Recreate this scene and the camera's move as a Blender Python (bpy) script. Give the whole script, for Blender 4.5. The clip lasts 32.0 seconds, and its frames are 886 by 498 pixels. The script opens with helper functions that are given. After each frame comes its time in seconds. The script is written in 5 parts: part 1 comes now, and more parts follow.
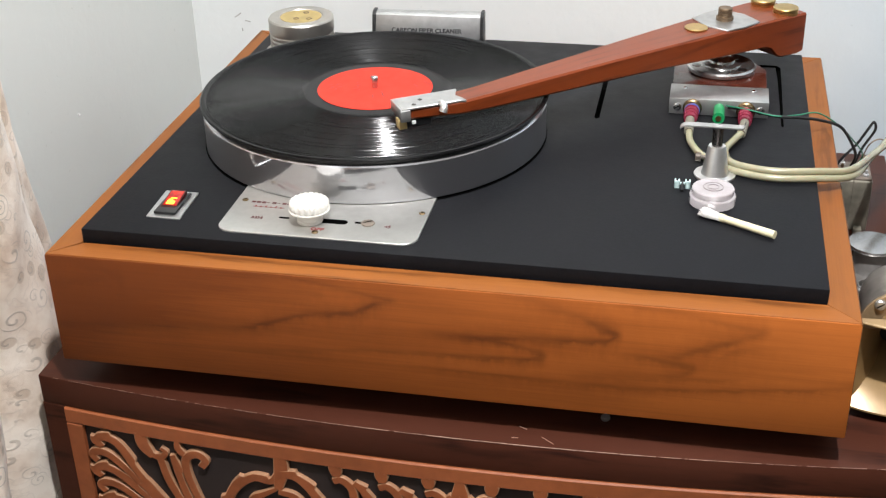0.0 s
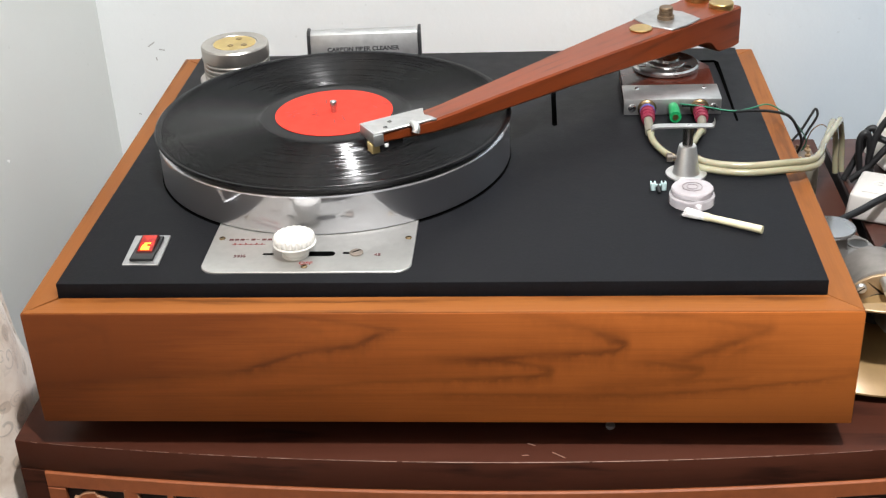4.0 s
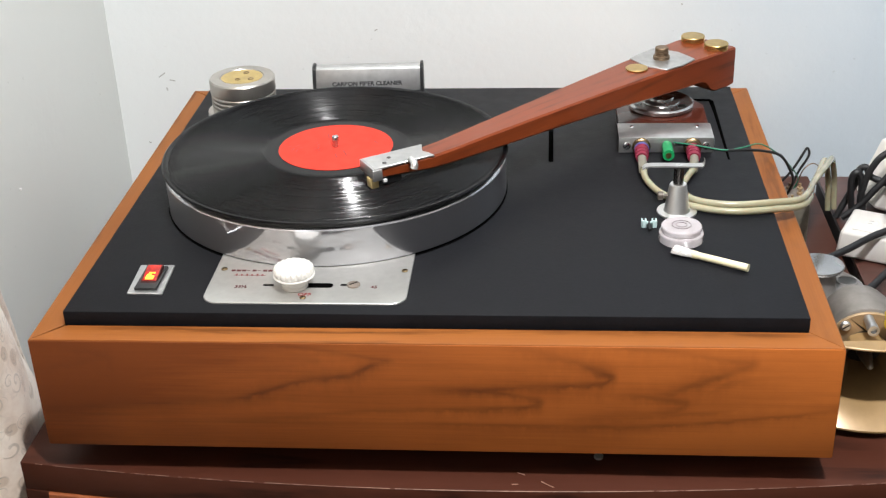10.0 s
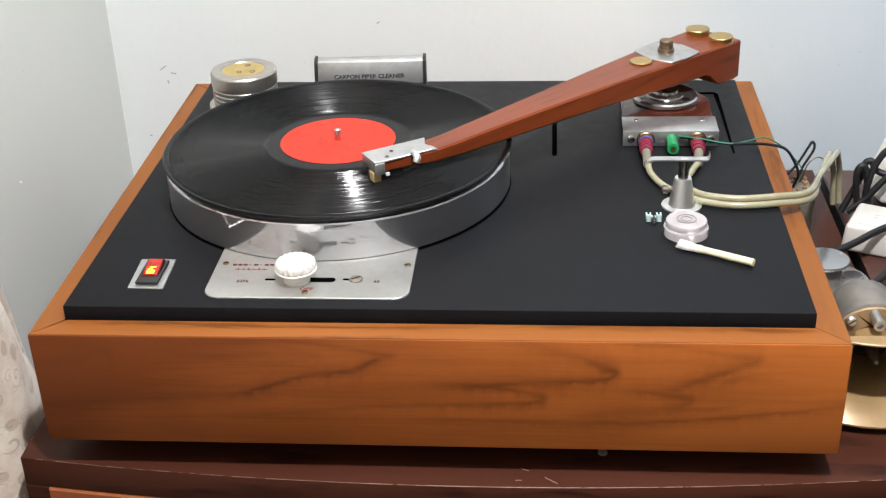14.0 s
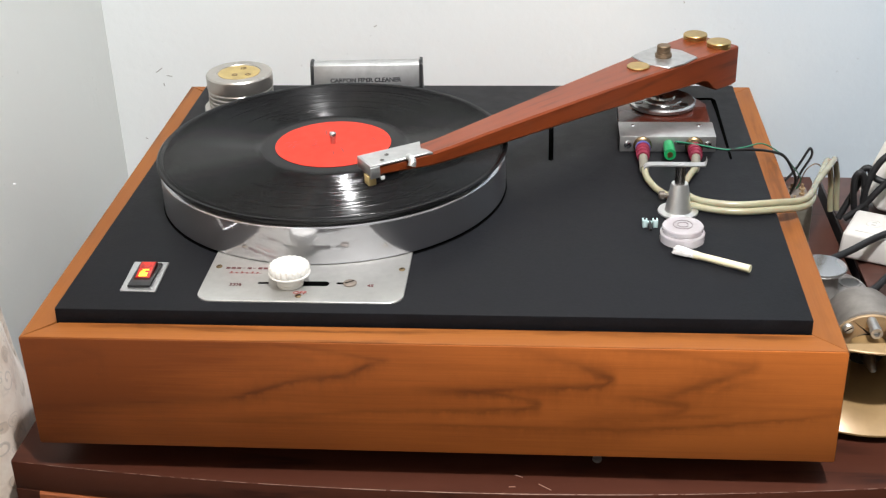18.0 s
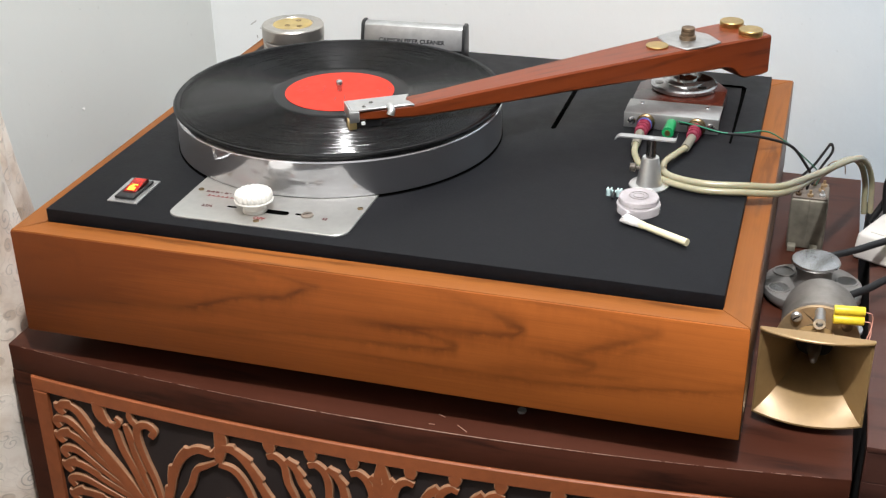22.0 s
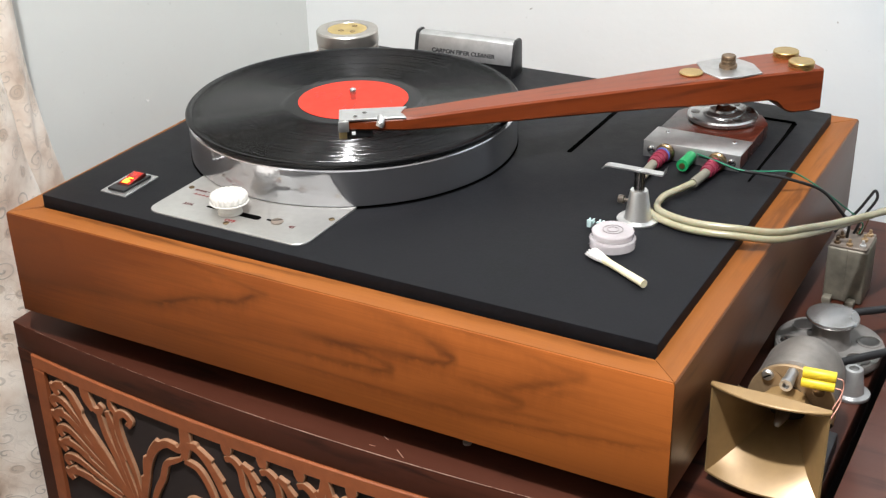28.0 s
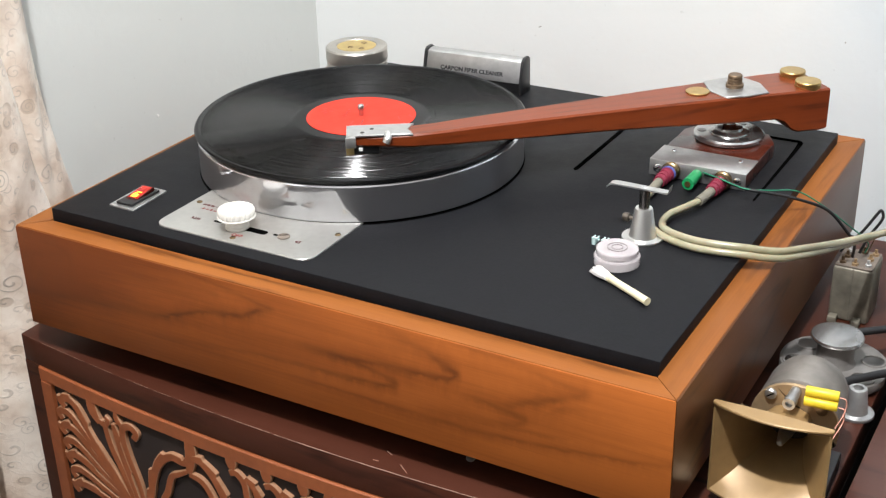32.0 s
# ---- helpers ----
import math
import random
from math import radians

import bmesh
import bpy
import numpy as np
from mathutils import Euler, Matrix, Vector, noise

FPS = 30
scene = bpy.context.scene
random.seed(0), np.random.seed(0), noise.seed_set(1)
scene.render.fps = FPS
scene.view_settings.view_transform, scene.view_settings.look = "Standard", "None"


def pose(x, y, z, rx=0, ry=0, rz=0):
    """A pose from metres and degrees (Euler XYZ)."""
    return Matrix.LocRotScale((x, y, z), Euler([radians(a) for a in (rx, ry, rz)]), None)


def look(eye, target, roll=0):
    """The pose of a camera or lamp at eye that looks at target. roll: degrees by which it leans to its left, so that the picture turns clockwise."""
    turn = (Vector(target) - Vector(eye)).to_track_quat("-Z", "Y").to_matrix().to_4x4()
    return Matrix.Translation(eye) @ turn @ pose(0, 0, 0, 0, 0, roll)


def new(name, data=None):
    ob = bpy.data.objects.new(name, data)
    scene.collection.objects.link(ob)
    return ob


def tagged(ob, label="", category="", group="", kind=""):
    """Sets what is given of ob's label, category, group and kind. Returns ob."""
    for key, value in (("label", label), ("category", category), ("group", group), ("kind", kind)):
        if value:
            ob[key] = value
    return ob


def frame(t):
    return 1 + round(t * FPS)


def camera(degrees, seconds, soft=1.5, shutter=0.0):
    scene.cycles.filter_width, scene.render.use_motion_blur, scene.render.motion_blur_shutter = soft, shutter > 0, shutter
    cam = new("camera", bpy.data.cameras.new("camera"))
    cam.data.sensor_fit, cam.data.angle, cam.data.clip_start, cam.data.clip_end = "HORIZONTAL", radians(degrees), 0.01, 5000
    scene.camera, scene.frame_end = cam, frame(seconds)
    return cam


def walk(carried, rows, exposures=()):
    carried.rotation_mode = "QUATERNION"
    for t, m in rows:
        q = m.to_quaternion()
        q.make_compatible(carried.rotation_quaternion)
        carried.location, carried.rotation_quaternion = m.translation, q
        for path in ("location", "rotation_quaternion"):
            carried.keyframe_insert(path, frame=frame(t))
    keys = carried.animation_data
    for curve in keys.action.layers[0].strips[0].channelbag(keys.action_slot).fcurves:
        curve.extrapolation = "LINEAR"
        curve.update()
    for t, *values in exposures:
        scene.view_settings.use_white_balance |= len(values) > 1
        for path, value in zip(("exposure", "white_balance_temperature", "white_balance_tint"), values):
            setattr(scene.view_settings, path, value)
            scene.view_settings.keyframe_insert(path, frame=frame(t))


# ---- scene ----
cam = camera(38.3, 32.0, soft=1.3)
PATH = [
    (0, (0.471, -0.762, 0.578), (0.1, 0.955, -0.379), -1.3),
    (0.5, (0.464, -0.707, 0.565), (0.104, 0.987, -0.437), -2.6),
    (1, (0.436, -0.666, 0.564), (0.102, 1.001, -0.489), -3.4),
    (1.5, (0.434, -0.663, 0.562), (0.114, 1.006, -0.493), -4.2),
    (2, (0.43, -0.657, 0.57), (0.125, 1.023, -0.472), -4.9),
    (2.5, (0.411, -0.67, 0.575), (0.152, 1.035, -0.44), -4.8),
    (3, (0.376, -0.704, 0.577), (0.177, 1.025, -0.409), -3.8),
    (3.5, (0.365, -0.74, 0.581), (0.213, 1.009, -0.378), -2.9),
    (5.5, (0.384, -0.768, 0.608), (0.242, 0.973, -0.366), -2.5),
    (6, (0.385, -0.772, 0.609), (0.239, 0.978, -0.349), -2.1),
    (6.5, (0.39, -0.774, 0.61), (0.231, 0.977, -0.343), -2.2),
    (7, (0.389, -0.77, 0.608), (0.23, 0.979, -0.348), -1.8),
    (7.5, (0.396, -0.772, 0.61), (0.239, 0.978, -0.346), -1.5),
    (8, (0.398, -0.779, 0.612), (0.231, 0.977, -0.329), -2.0),
    (8.5, (0.392, -0.786, 0.613), (0.219, 0.979, -0.311), -2.4),
    (9, (0.388, -0.784, 0.613), (0.22, 0.983, -0.309), -2.3),
    (9.5, (0.387, -0.779, 0.612), (0.22, 0.986, -0.313), -2.3),
    (10, (0.383, -0.777, 0.609), (0.218, 0.986, -0.32), -2.2),
    (10.5, (0.383, -0.777, 0.611), (0.218, 0.985, -0.322), -2.2),
    (11, (0.384, -0.777, 0.609), (0.221, 0.986, -0.322), -2.1),
    (11.5, (0.384, -0.775, 0.609), (0.222, 0.986, -0.325), -2.2),
    (12, (0.384, -0.774, 0.609), (0.217, 0.985, -0.328), -2.1),
    (12.5, (0.381, -0.775, 0.609), (0.212, 0.985, -0.326), -2.0),
    (13, (0.382, -0.774, 0.608), (0.214, 0.986, -0.329), -2.1),
    (13.5, (0.383, -0.771, 0.608), (0.216, 0.987, -0.331), -2.3),
    (14, (0.381, -0.77, 0.606), (0.214, 0.988, -0.332), -2.2),
    (14.5, (0.38, -0.767, 0.607), (0.208, 0.988, -0.337), -2.2),
    (16.5, (0.383, -0.766, 0.605), (0.204, 0.989, -0.336), -2.8),
    (17, (0.383, -0.767, 0.605), (0.206, 0.991, -0.332), -2.5),
    (17.5, (0.382, -0.765, 0.604), (0.212, 0.995, -0.331), -2.2),
    (18, (0.383, -0.765, 0.602), (0.219, 0.998, -0.328), -1.8),
    (18.5, (0.381, -0.767, 0.605), (0.225, 0.997, -0.325), -1.5),
    (19, (0.382, -0.77, 0.607), (0.225, 0.995, -0.321), -1.5),
    (19.5, (0.383, -0.74, 0.595), (0.202, 1.02, -0.338), -1.6),
    (20, (0.408, -0.727, 0.592), (0.186, 1.027, -0.343), -1.5),
    (20.5, (0.47, -0.69, 0.588), (0.155, 1.047, -0.352), -1.4),
    (21, (0.54, -0.658, 0.58), (0.095, 1.043, -0.374), -1.4),
    (21.5, (0.574, -0.688, 0.587), (0.068, 1.0, -0.359), -1.6),
    (22, (0.614, -0.786, 0.582), (0.086, 0.908, -0.34), -1.0),
    (22.5, (0.659, -0.83, 0.594), (0.091, 0.863, -0.307), -0.2),
    (23, (0.726, -0.737, 0.58), (0.052, 0.925, -0.307), 0.9),
    (23.5, (0.773, -0.671, 0.571), (-0.05, 0.922, -0.315), 0.3),
    (24, (0.779, -0.661, 0.568), (-0.086, 0.909, -0.32), -0.1),
    (24.5, (0.789, -0.657, 0.56), (-0.081, 0.908, -0.33), 0.1),
    (25, (0.79, -0.664, 0.557), (-0.068, 0.903, -0.343), 0.5),
    (25.5, (0.796, -0.669, 0.556), (-0.08, 0.896, -0.331), 0.4),
    (27.5, (0.802, -0.677, 0.571), (-0.071, 0.883, -0.325), -1.4),
    (28, (0.804, -0.672, 0.573), (-0.075, 0.88, -0.332), -1.6),
    (28.5, (0.804, -0.669, 0.575), (-0.083, 0.876, -0.335), -1.8),
    (29, (0.805, -0.668, 0.573), (-0.088, 0.874, -0.336), -1.9),
    (29.5, (0.805, -0.671, 0.571), (-0.095, 0.869, -0.334), -1.8),
    (30, (0.805, -0.67, 0.574), (-0.097, 0.867, -0.334), -1.8),
    (30.5, (0.807, -0.668, 0.573), (-0.098, 0.87, -0.329), -1.8),
    (31, (0.809, -0.672, 0.576), (-0.097, 0.87, -0.32), -1.7),
    (31.5, (0.811, -0.673, 0.576), (-0.09, 0.877, -0.312), -1.6),
    (32, (0.811, -0.673, 0.575), (-0.09, 0.88, -0.307), -1.4),
]
walk(cam, [(t, look(eye, target, roll)) for t, eye, target, roll in PATH], [(0, 0.03), (0.5, 0.14), (1, 0.24), (2, 0.14), (3, 0.02), (6, 0.08), (8, 0.02), (14, 0.0), (22, 0.0), (25, 0.04), (28, 0.08), (32, 0.08)])

# ---- light, world, exposure ----
world = bpy.data.worlds.new("room_dark")
scene.world = world
world.use_nodes = True
world.node_tree.nodes["Background"].inputs[0].default_value = (0.5, 0.55, 0.6, 1)
world.node_tree.nodes["Background"].inputs[1].default_value = 0.01


LAMP = (0.60, -0.62, 1.72)
bulb = bpy.data.lights.new("ceiling_bulb_glow", "POINT")
bulb.energy, bulb.color, bulb.shadow_soft_size = 163, (0.988, 0.980, 0.990), 0.030
new("ceiling_bulb_glow", bulb).location = LAMP


# ---- material helpers ----
class Graph:
    def __init__(self, name):
        self.mat = bpy.data.materials.new(name)
        self.mat.use_nodes = True
        self.tree = self.mat.node_tree
        self.bsdf = self.tree.nodes["Principled BSDF"]
        self.coord = self.tree.nodes.new("ShaderNodeTexCoord").outputs["Object"]

    def put(self, node, socket, value):
        if isinstance(value, bpy.types.NodeSocket):
            self.tree.links.new(value, node.inputs[socket])
        else:
            node.inputs[socket].default_value = value

    def node(self, kind, ins=(), **props):
        n = self.tree.nodes.new(kind)
        if "operation" in props:
            n.operation = props["operation"]
            if props.get("use_clamp"):
                n.use_clamp = True
        if "direction_type" in props:
            n.direction_type, n.axis = props["direction_type"], props["axis"]
        for socket, value in dict(ins).items():
            self.put(n, socket, value)
        return n

    def math(self, op, a, b=0.0, clamp=False):
        return self.node("ShaderNodeMath", {0: a, 1: b}, operation=op, use_clamp=clamp).outputs[0]

    def scaled(self, sx, sy, sz, turn=(0, 0, 0), off=(0, 0, 0)):
        return self.node("ShaderNodeMapping", {"Vector": self.coord, "Scale": (sx, sy, sz), "Rotation": turn, "Location": off}).outputs[0]

    def noise(self, vec, scale, detail=4, rough=0.55, distort=0.0):
        return self.node("ShaderNodeTexNoise", {"Vector": vec, "Scale": scale, "Detail": detail, "Roughness": rough, "Distortion": distort}).outputs[0]

    def ramp(self, fac, stops):
        n = self.node("ShaderNodeValToRGB", {0: fac})
        els = n.color_ramp.elements
        while len(els) < len(stops):
            els.new(0.5)
        for e, (p, c) in zip(els, stops):
            e.position = p
            e.color = (*c, 1) if len(c) == 3 else c
        return n.outputs[0]

    def mix(self, fac, a, b, kind="MIX"):
        n = self.tree.nodes.new("ShaderNodeMix")
        n.data_type, n.blend_type = "RGBA", kind
        self.put(n, 0, fac)
        for i, v in ((6, a), (7, b)):
            self.put(n, i, (*v, 1) if isinstance(v, tuple) and len(v) == 3 else v)
        return n.outputs[2]

    def bump(self, height, strength=0.2, distance=0.001):
        n = self.node("ShaderNodeBump", {"Height": height, "Strength": strength, "Distance": distance})
        self.put(self.bsdf, "Normal", n.outputs[0])

    def out(self, colour=None, rough=None, metal=None, **more):
        for key, v in (("Base Color", colour), ("Roughness", rough), ("Metallic", metal)):
            if v is not None:
                self.put(self.bsdf, key, (*v, 1) if isinstance(v, tuple) and len(v) == 3 else v)
        for key, v in more.items():
            self.put(self.bsdf, key.replace("_", " "), v)
        return self.mat


def plain(name, colour, rough, metal=0.0, vary=0.12, grain=60.0, relief=0.05, **more):
    """A surface with faint mottling at two scales, uneven gloss and fine relief."""
    g = Graph(name)
    a, b = g.noise(g.coord, grain), g.noise(g.coord, grain / 7)
    f = g.math("ADD", g.math("MULTIPLY", a, 0.5), g.math("MULTIPLY", b, 0.5))
    low = tuple(c * (1 - vary) for c in colour)
    high = tuple(min(1, c * (1 + vary)) for c in colour)
    col = g.ramp(f, [(0.3, low), (0.7, high)])
    r = g.math("ADD", g.math("MULTIPLY", b, 0.16), rough - 0.08)
    g.bump(a, relief, 0.0006)
    return g.out(col, r, metal, **more)


def wood(name, dark, mid, light, rough, axis, tips, coat=0.0, lines=3.0, gloss=0.12):
    """Veneer: long grain along axis, with flame figure whose tips lie at the given (along, across, reach) places."""
    g = Graph(name)
    sep = g.node("ShaderNodeSeparateXYZ", {0: g.coord})
    along = sep.outputs[{"x": 0, "y": 1}[axis]]
    cross = sep.outputs[2] if tips else sep.outputs[{"x": 1, "y": 0}[axis]]
    stretch = (7, 60, 60) if axis == "x" else (60, 7, 60)
    wob = g.noise(g.scaled(*stretch), 1.0, 5, 0.6, 0.4)
    field = g.math("MULTIPLY", wob, 0.16)
    for at, mid_z, reach in tips:
        dz = g.math("SUBTRACT", cross, mid_z)
        para = g.math("MULTIPLY", g.math("MULTIPLY", dz, dz), reach)
        field = g.math("MAXIMUM", field, g.math("SUBTRACT", g.math("SUBTRACT", at, along), g.math("SUBTRACT", para, g.math("MULTIPLY", wob, 0.16))))
    if not tips:
        field = g.math("ADD", field, g.math("MULTIPLY", g.math("ADD", cross, g.math("MULTIPLY", sep.outputs[2], 0.8)), lines))
    bands = g.math("ADD", g.math("MULTIPLY", g.math("SINE", g.math("MULTIPLY", field, 60.0)), 0.5), 0.5)
    narrow = g.math("POWER", bands, 5.0)
    fibre = g.noise(g.scaled(*((10, 700, 700) if axis == "x" else (700, 10, 700))), 1.0, 3, 0.7)
    soft = g.noise(g.scaled(*((3, 16, 16) if axis == "x" else (16, 3, 16))), 1.0, 3, 0.5)
    col = g.ramp(g.math("ADD", g.math("MULTIPLY", soft, 0.75), g.math("MULTIPLY", fibre, 0.3)), [(0.32, mid), (0.72, light)])
    patch = g.ramp(g.noise(g.scaled(*((9, 9, 22) if axis == "x" else (9, 9, 22))), 1.0, 3, 0.6), [(0.46, (0, 0, 0)), (0.62, (1, 1, 1))])
    col = g.mix(g.math("MULTIPLY", narrow, g.math("ADD", g.math("MULTIPLY", patch, 0.75), 0.08)), col, dark)
    pores = g.ramp(fibre, [(0.62, (0, 0, 0)), (0.72, (1, 1, 1))])
    col = g.mix(g.math("MULTIPLY", pores, 0.22), col, dark)
    g.bump(fibre, 0.08, 0.0004)
    return g.out(col, g.math("ADD", g.math("MULTIPLY", soft, 0.2), rough - 0.1), 0.0, Coat_Weight=coat, Coat_Roughness=0.18, Specular_IOR_Level=gloss)


# ---- geometry helpers ----
def part(name, bm, material, parent=None, label="", smooth=None, local=False):
    """Links a bmesh as one mesh object, under a thing or a part where one is given. smooth: the angle up to which edges are shaded soft."""
    mesh = bpy.data.meshes.new(name)
    bm.normal_update()
    if smooth is not None:
        limit = radians(smooth)
        for fc in bm.faces:
            fc.smooth = True
        for e in bm.edges:
            if len(e.link_faces) == 2 and e.calc_face_angle(0) > limit:
                e.smooth = False
    bm.to_mesh(mesh)
    bm.free()
    if material is not None:
        mesh.materials.append(material)
    ob = new(name, mesh)
    if parent is not None:
        ob.parent = parent
        if parent.type == "EMPTY" and not local:
            ob.matrix_parent_inverse = Matrix.Translation(parent.location).inverted()
    if label:
        ob["label"] = label
    return ob


def thing(name, at, label, category, group="", kind=""):
    ob = new(name)
    ob.location = at
    ob.empty_display_size = 0.02
    return tagged(ob, label, category, group, kind)


def box(x0, x1, y0, y1, z0, z1, bevel=0.0, seg=2, turn=None, bm=None):
    """A box with rounded edges; turn: a matrix applied to it."""
    own = bmesh.new()
    bmesh.ops.create_cube(own, size=1.0)
    for v in own.verts:
        v.co = Vector((x0 + (v.co.x + 0.5) * (x1 - x0), y0 + (v.co.y + 0.5) * (y1 - y0), z0 + (v.co.z + 0.5) * (z1 - z0)))
    if bevel:
        bmesh.ops.bevel(own, geom=own.edges[:], offset=bevel, segments=seg, profile=0.5, affect="EDGES")
    if turn is not None:
        own.transform(turn)
    return own if bm is None else join(bm, own)


def join(bm, other):
    mesh = bpy.data.meshes.new("joined")
    other.to_mesh(mesh)
    other.free()
    bm.from_mesh(mesh)
    bpy.data.meshes.remove(mesh)
    return bm


def turned(profile, n=48, at=(0, 0, 0), turn=None, closed=True):
    """A lathe: profile is a list of (radius, height), turned round z and set at a place."""
    bm = bmesh.new()
    rings = []
    for r, z in profile:
        if r < 1e-6:
            rings.append([bm.verts.new((0, 0, z))])
        else:
            rings.append([bm.verts.new((r * math.cos(2 * math.pi * k / n), r * math.sin(2 * math.pi * k / n), z)) for k in range(n)])
    for a, b in zip(rings, rings[1:]):
        for k in range(n):
            j = (k + 1) % n
            if len(a) == 1 and len(b) > 1:
                bm.faces.new((a[0], b[j], b[k]))
            elif len(b) == 1 and len(a) > 1:
                bm.faces.new((a[k], a[j], b[0]))
            elif len(a) > 1:
                bm.faces.new((a[k], a[j], b[j], b[k]))
    if closed:
        for ring, flip in ((rings[0], True), (rings[-1], False)):
            if len(ring) > 1:
                bm.faces.new(ring[::-1] if flip else ring)
    bmesh.ops.recalc_face_normals(bm, faces=bm.faces[:])
    m = Matrix.Translation(at)
    bm.transform(m @ turn if turn is not None else m)
    return bm


def prism(outline, z0, z1, bevel=0.0, seg=2, turn=None):
    """A flat outline of (x, y) raised from z0 to z1."""
    bm = bmesh.new()
    low = [bm.verts.new((x, y, z0)) for x, y in outline]
    high = [bm.verts.new((x, y, z1)) for x, y in outline]
    n = len(outline)
    bm.faces.new(low[::-1]), bm.faces.new(high)
    for k in range(n):
        bm.faces.new((low[k], low[(k + 1) % n], high[(k + 1) % n], high[k]))
    bmesh.ops.recalc_face_normals(bm, faces=bm.faces[:])
    if bevel:
        bmesh.ops.bevel(bm, geom=[e for e in bm.edges if e.calc_face_angle(0) > 0.5], offset=bevel, segments=seg, profile=0.5, affect="EDGES")
    if turn is not None:
        bm.transform(turn)
    return bm


def smooth_path(points, per=8):
    """A soft curve through points."""
    p = [Vector(q) for q in points]
    p = [2 * p[0] - p[1]] + p + [2 * p[-1] - p[-2]]
    out = []
    for a, b, c, d in zip(p, p[1:], p[2:], p[3:]):
        for k in range(per):
            t = k / per
            out.append(0.5 * (2 * b + (c - a) * t + (2 * a - 5 * b + 4 * c - d) * t * t + (3 * b - a - 3 * c + d) * t ** 3))
    return out + [p[-2]]


def tube(points, radius, n=10, per=8, bm=None, taper=None):
    """A round cable or rod along a soft curve; taper: radius factor from 0 to 1 along it."""
    path = smooth_path(points, per) if per else [Vector(q) for q in points]
    bm = bm or bmesh.new()
    rings, side = [], None
    for k, q in enumerate(path):
        way = (path[min(k + 1, len(path) - 1)] - path[max(k - 1, 0)]).normalized()
        if side is None:
            side = way.orthogonal().normalized()
        side = (side - way * side.dot(way)).normalized()
        up = way.cross(side)
        r = radius * (taper(k / (len(path) - 1)) if taper else 1)
        rings.append([bm.verts.new(q + r * (math.cos(2 * math.pi * j / n) * side + math.sin(2 * math.pi * j / n) * up)) for j in range(n)])
    for a, b in zip(rings, rings[1:]):
        for j in range(n):
            bm.faces.new((a[j], a[(j + 1) % n], b[(j + 1) % n], b[j]))
    bm.faces.new(rings[0][::-1]), bm.faces.new(rings[-1])
    return bm


def text_part(name, words, size, m, material, parent, label="", wide=1.0, bold=0.0):
    """Raised lettering of the built-in font, turned into a mesh."""
    cu = bpy.data.curves.new(name, "FONT")
    cu.body, cu.size, cu.align_x, cu.align_y, cu.extrude, cu.offset = words, size, "CENTER", "CENTER", 0.00015, bold
    tmp = bpy.data.objects.new(name, cu)
    scene.collection.objects.link(tmp)
    bpy.context.view_layer.update()
    mesh = bpy.data.meshes.new_from_object(tmp.evaluated_get(bpy.context.evaluated_depsgraph_get()))
    bpy.data.objects.remove(tmp)
    bpy.data.curves.remove(cu)
    bm = bmesh.new()
    bm.from_mesh(mesh)
    bpy.data.meshes.remove(mesh)
    bm.transform(m @ Matrix.Diagonal((wide, 1, 1, 1)))
    return part(name, bm, material, parent, label)


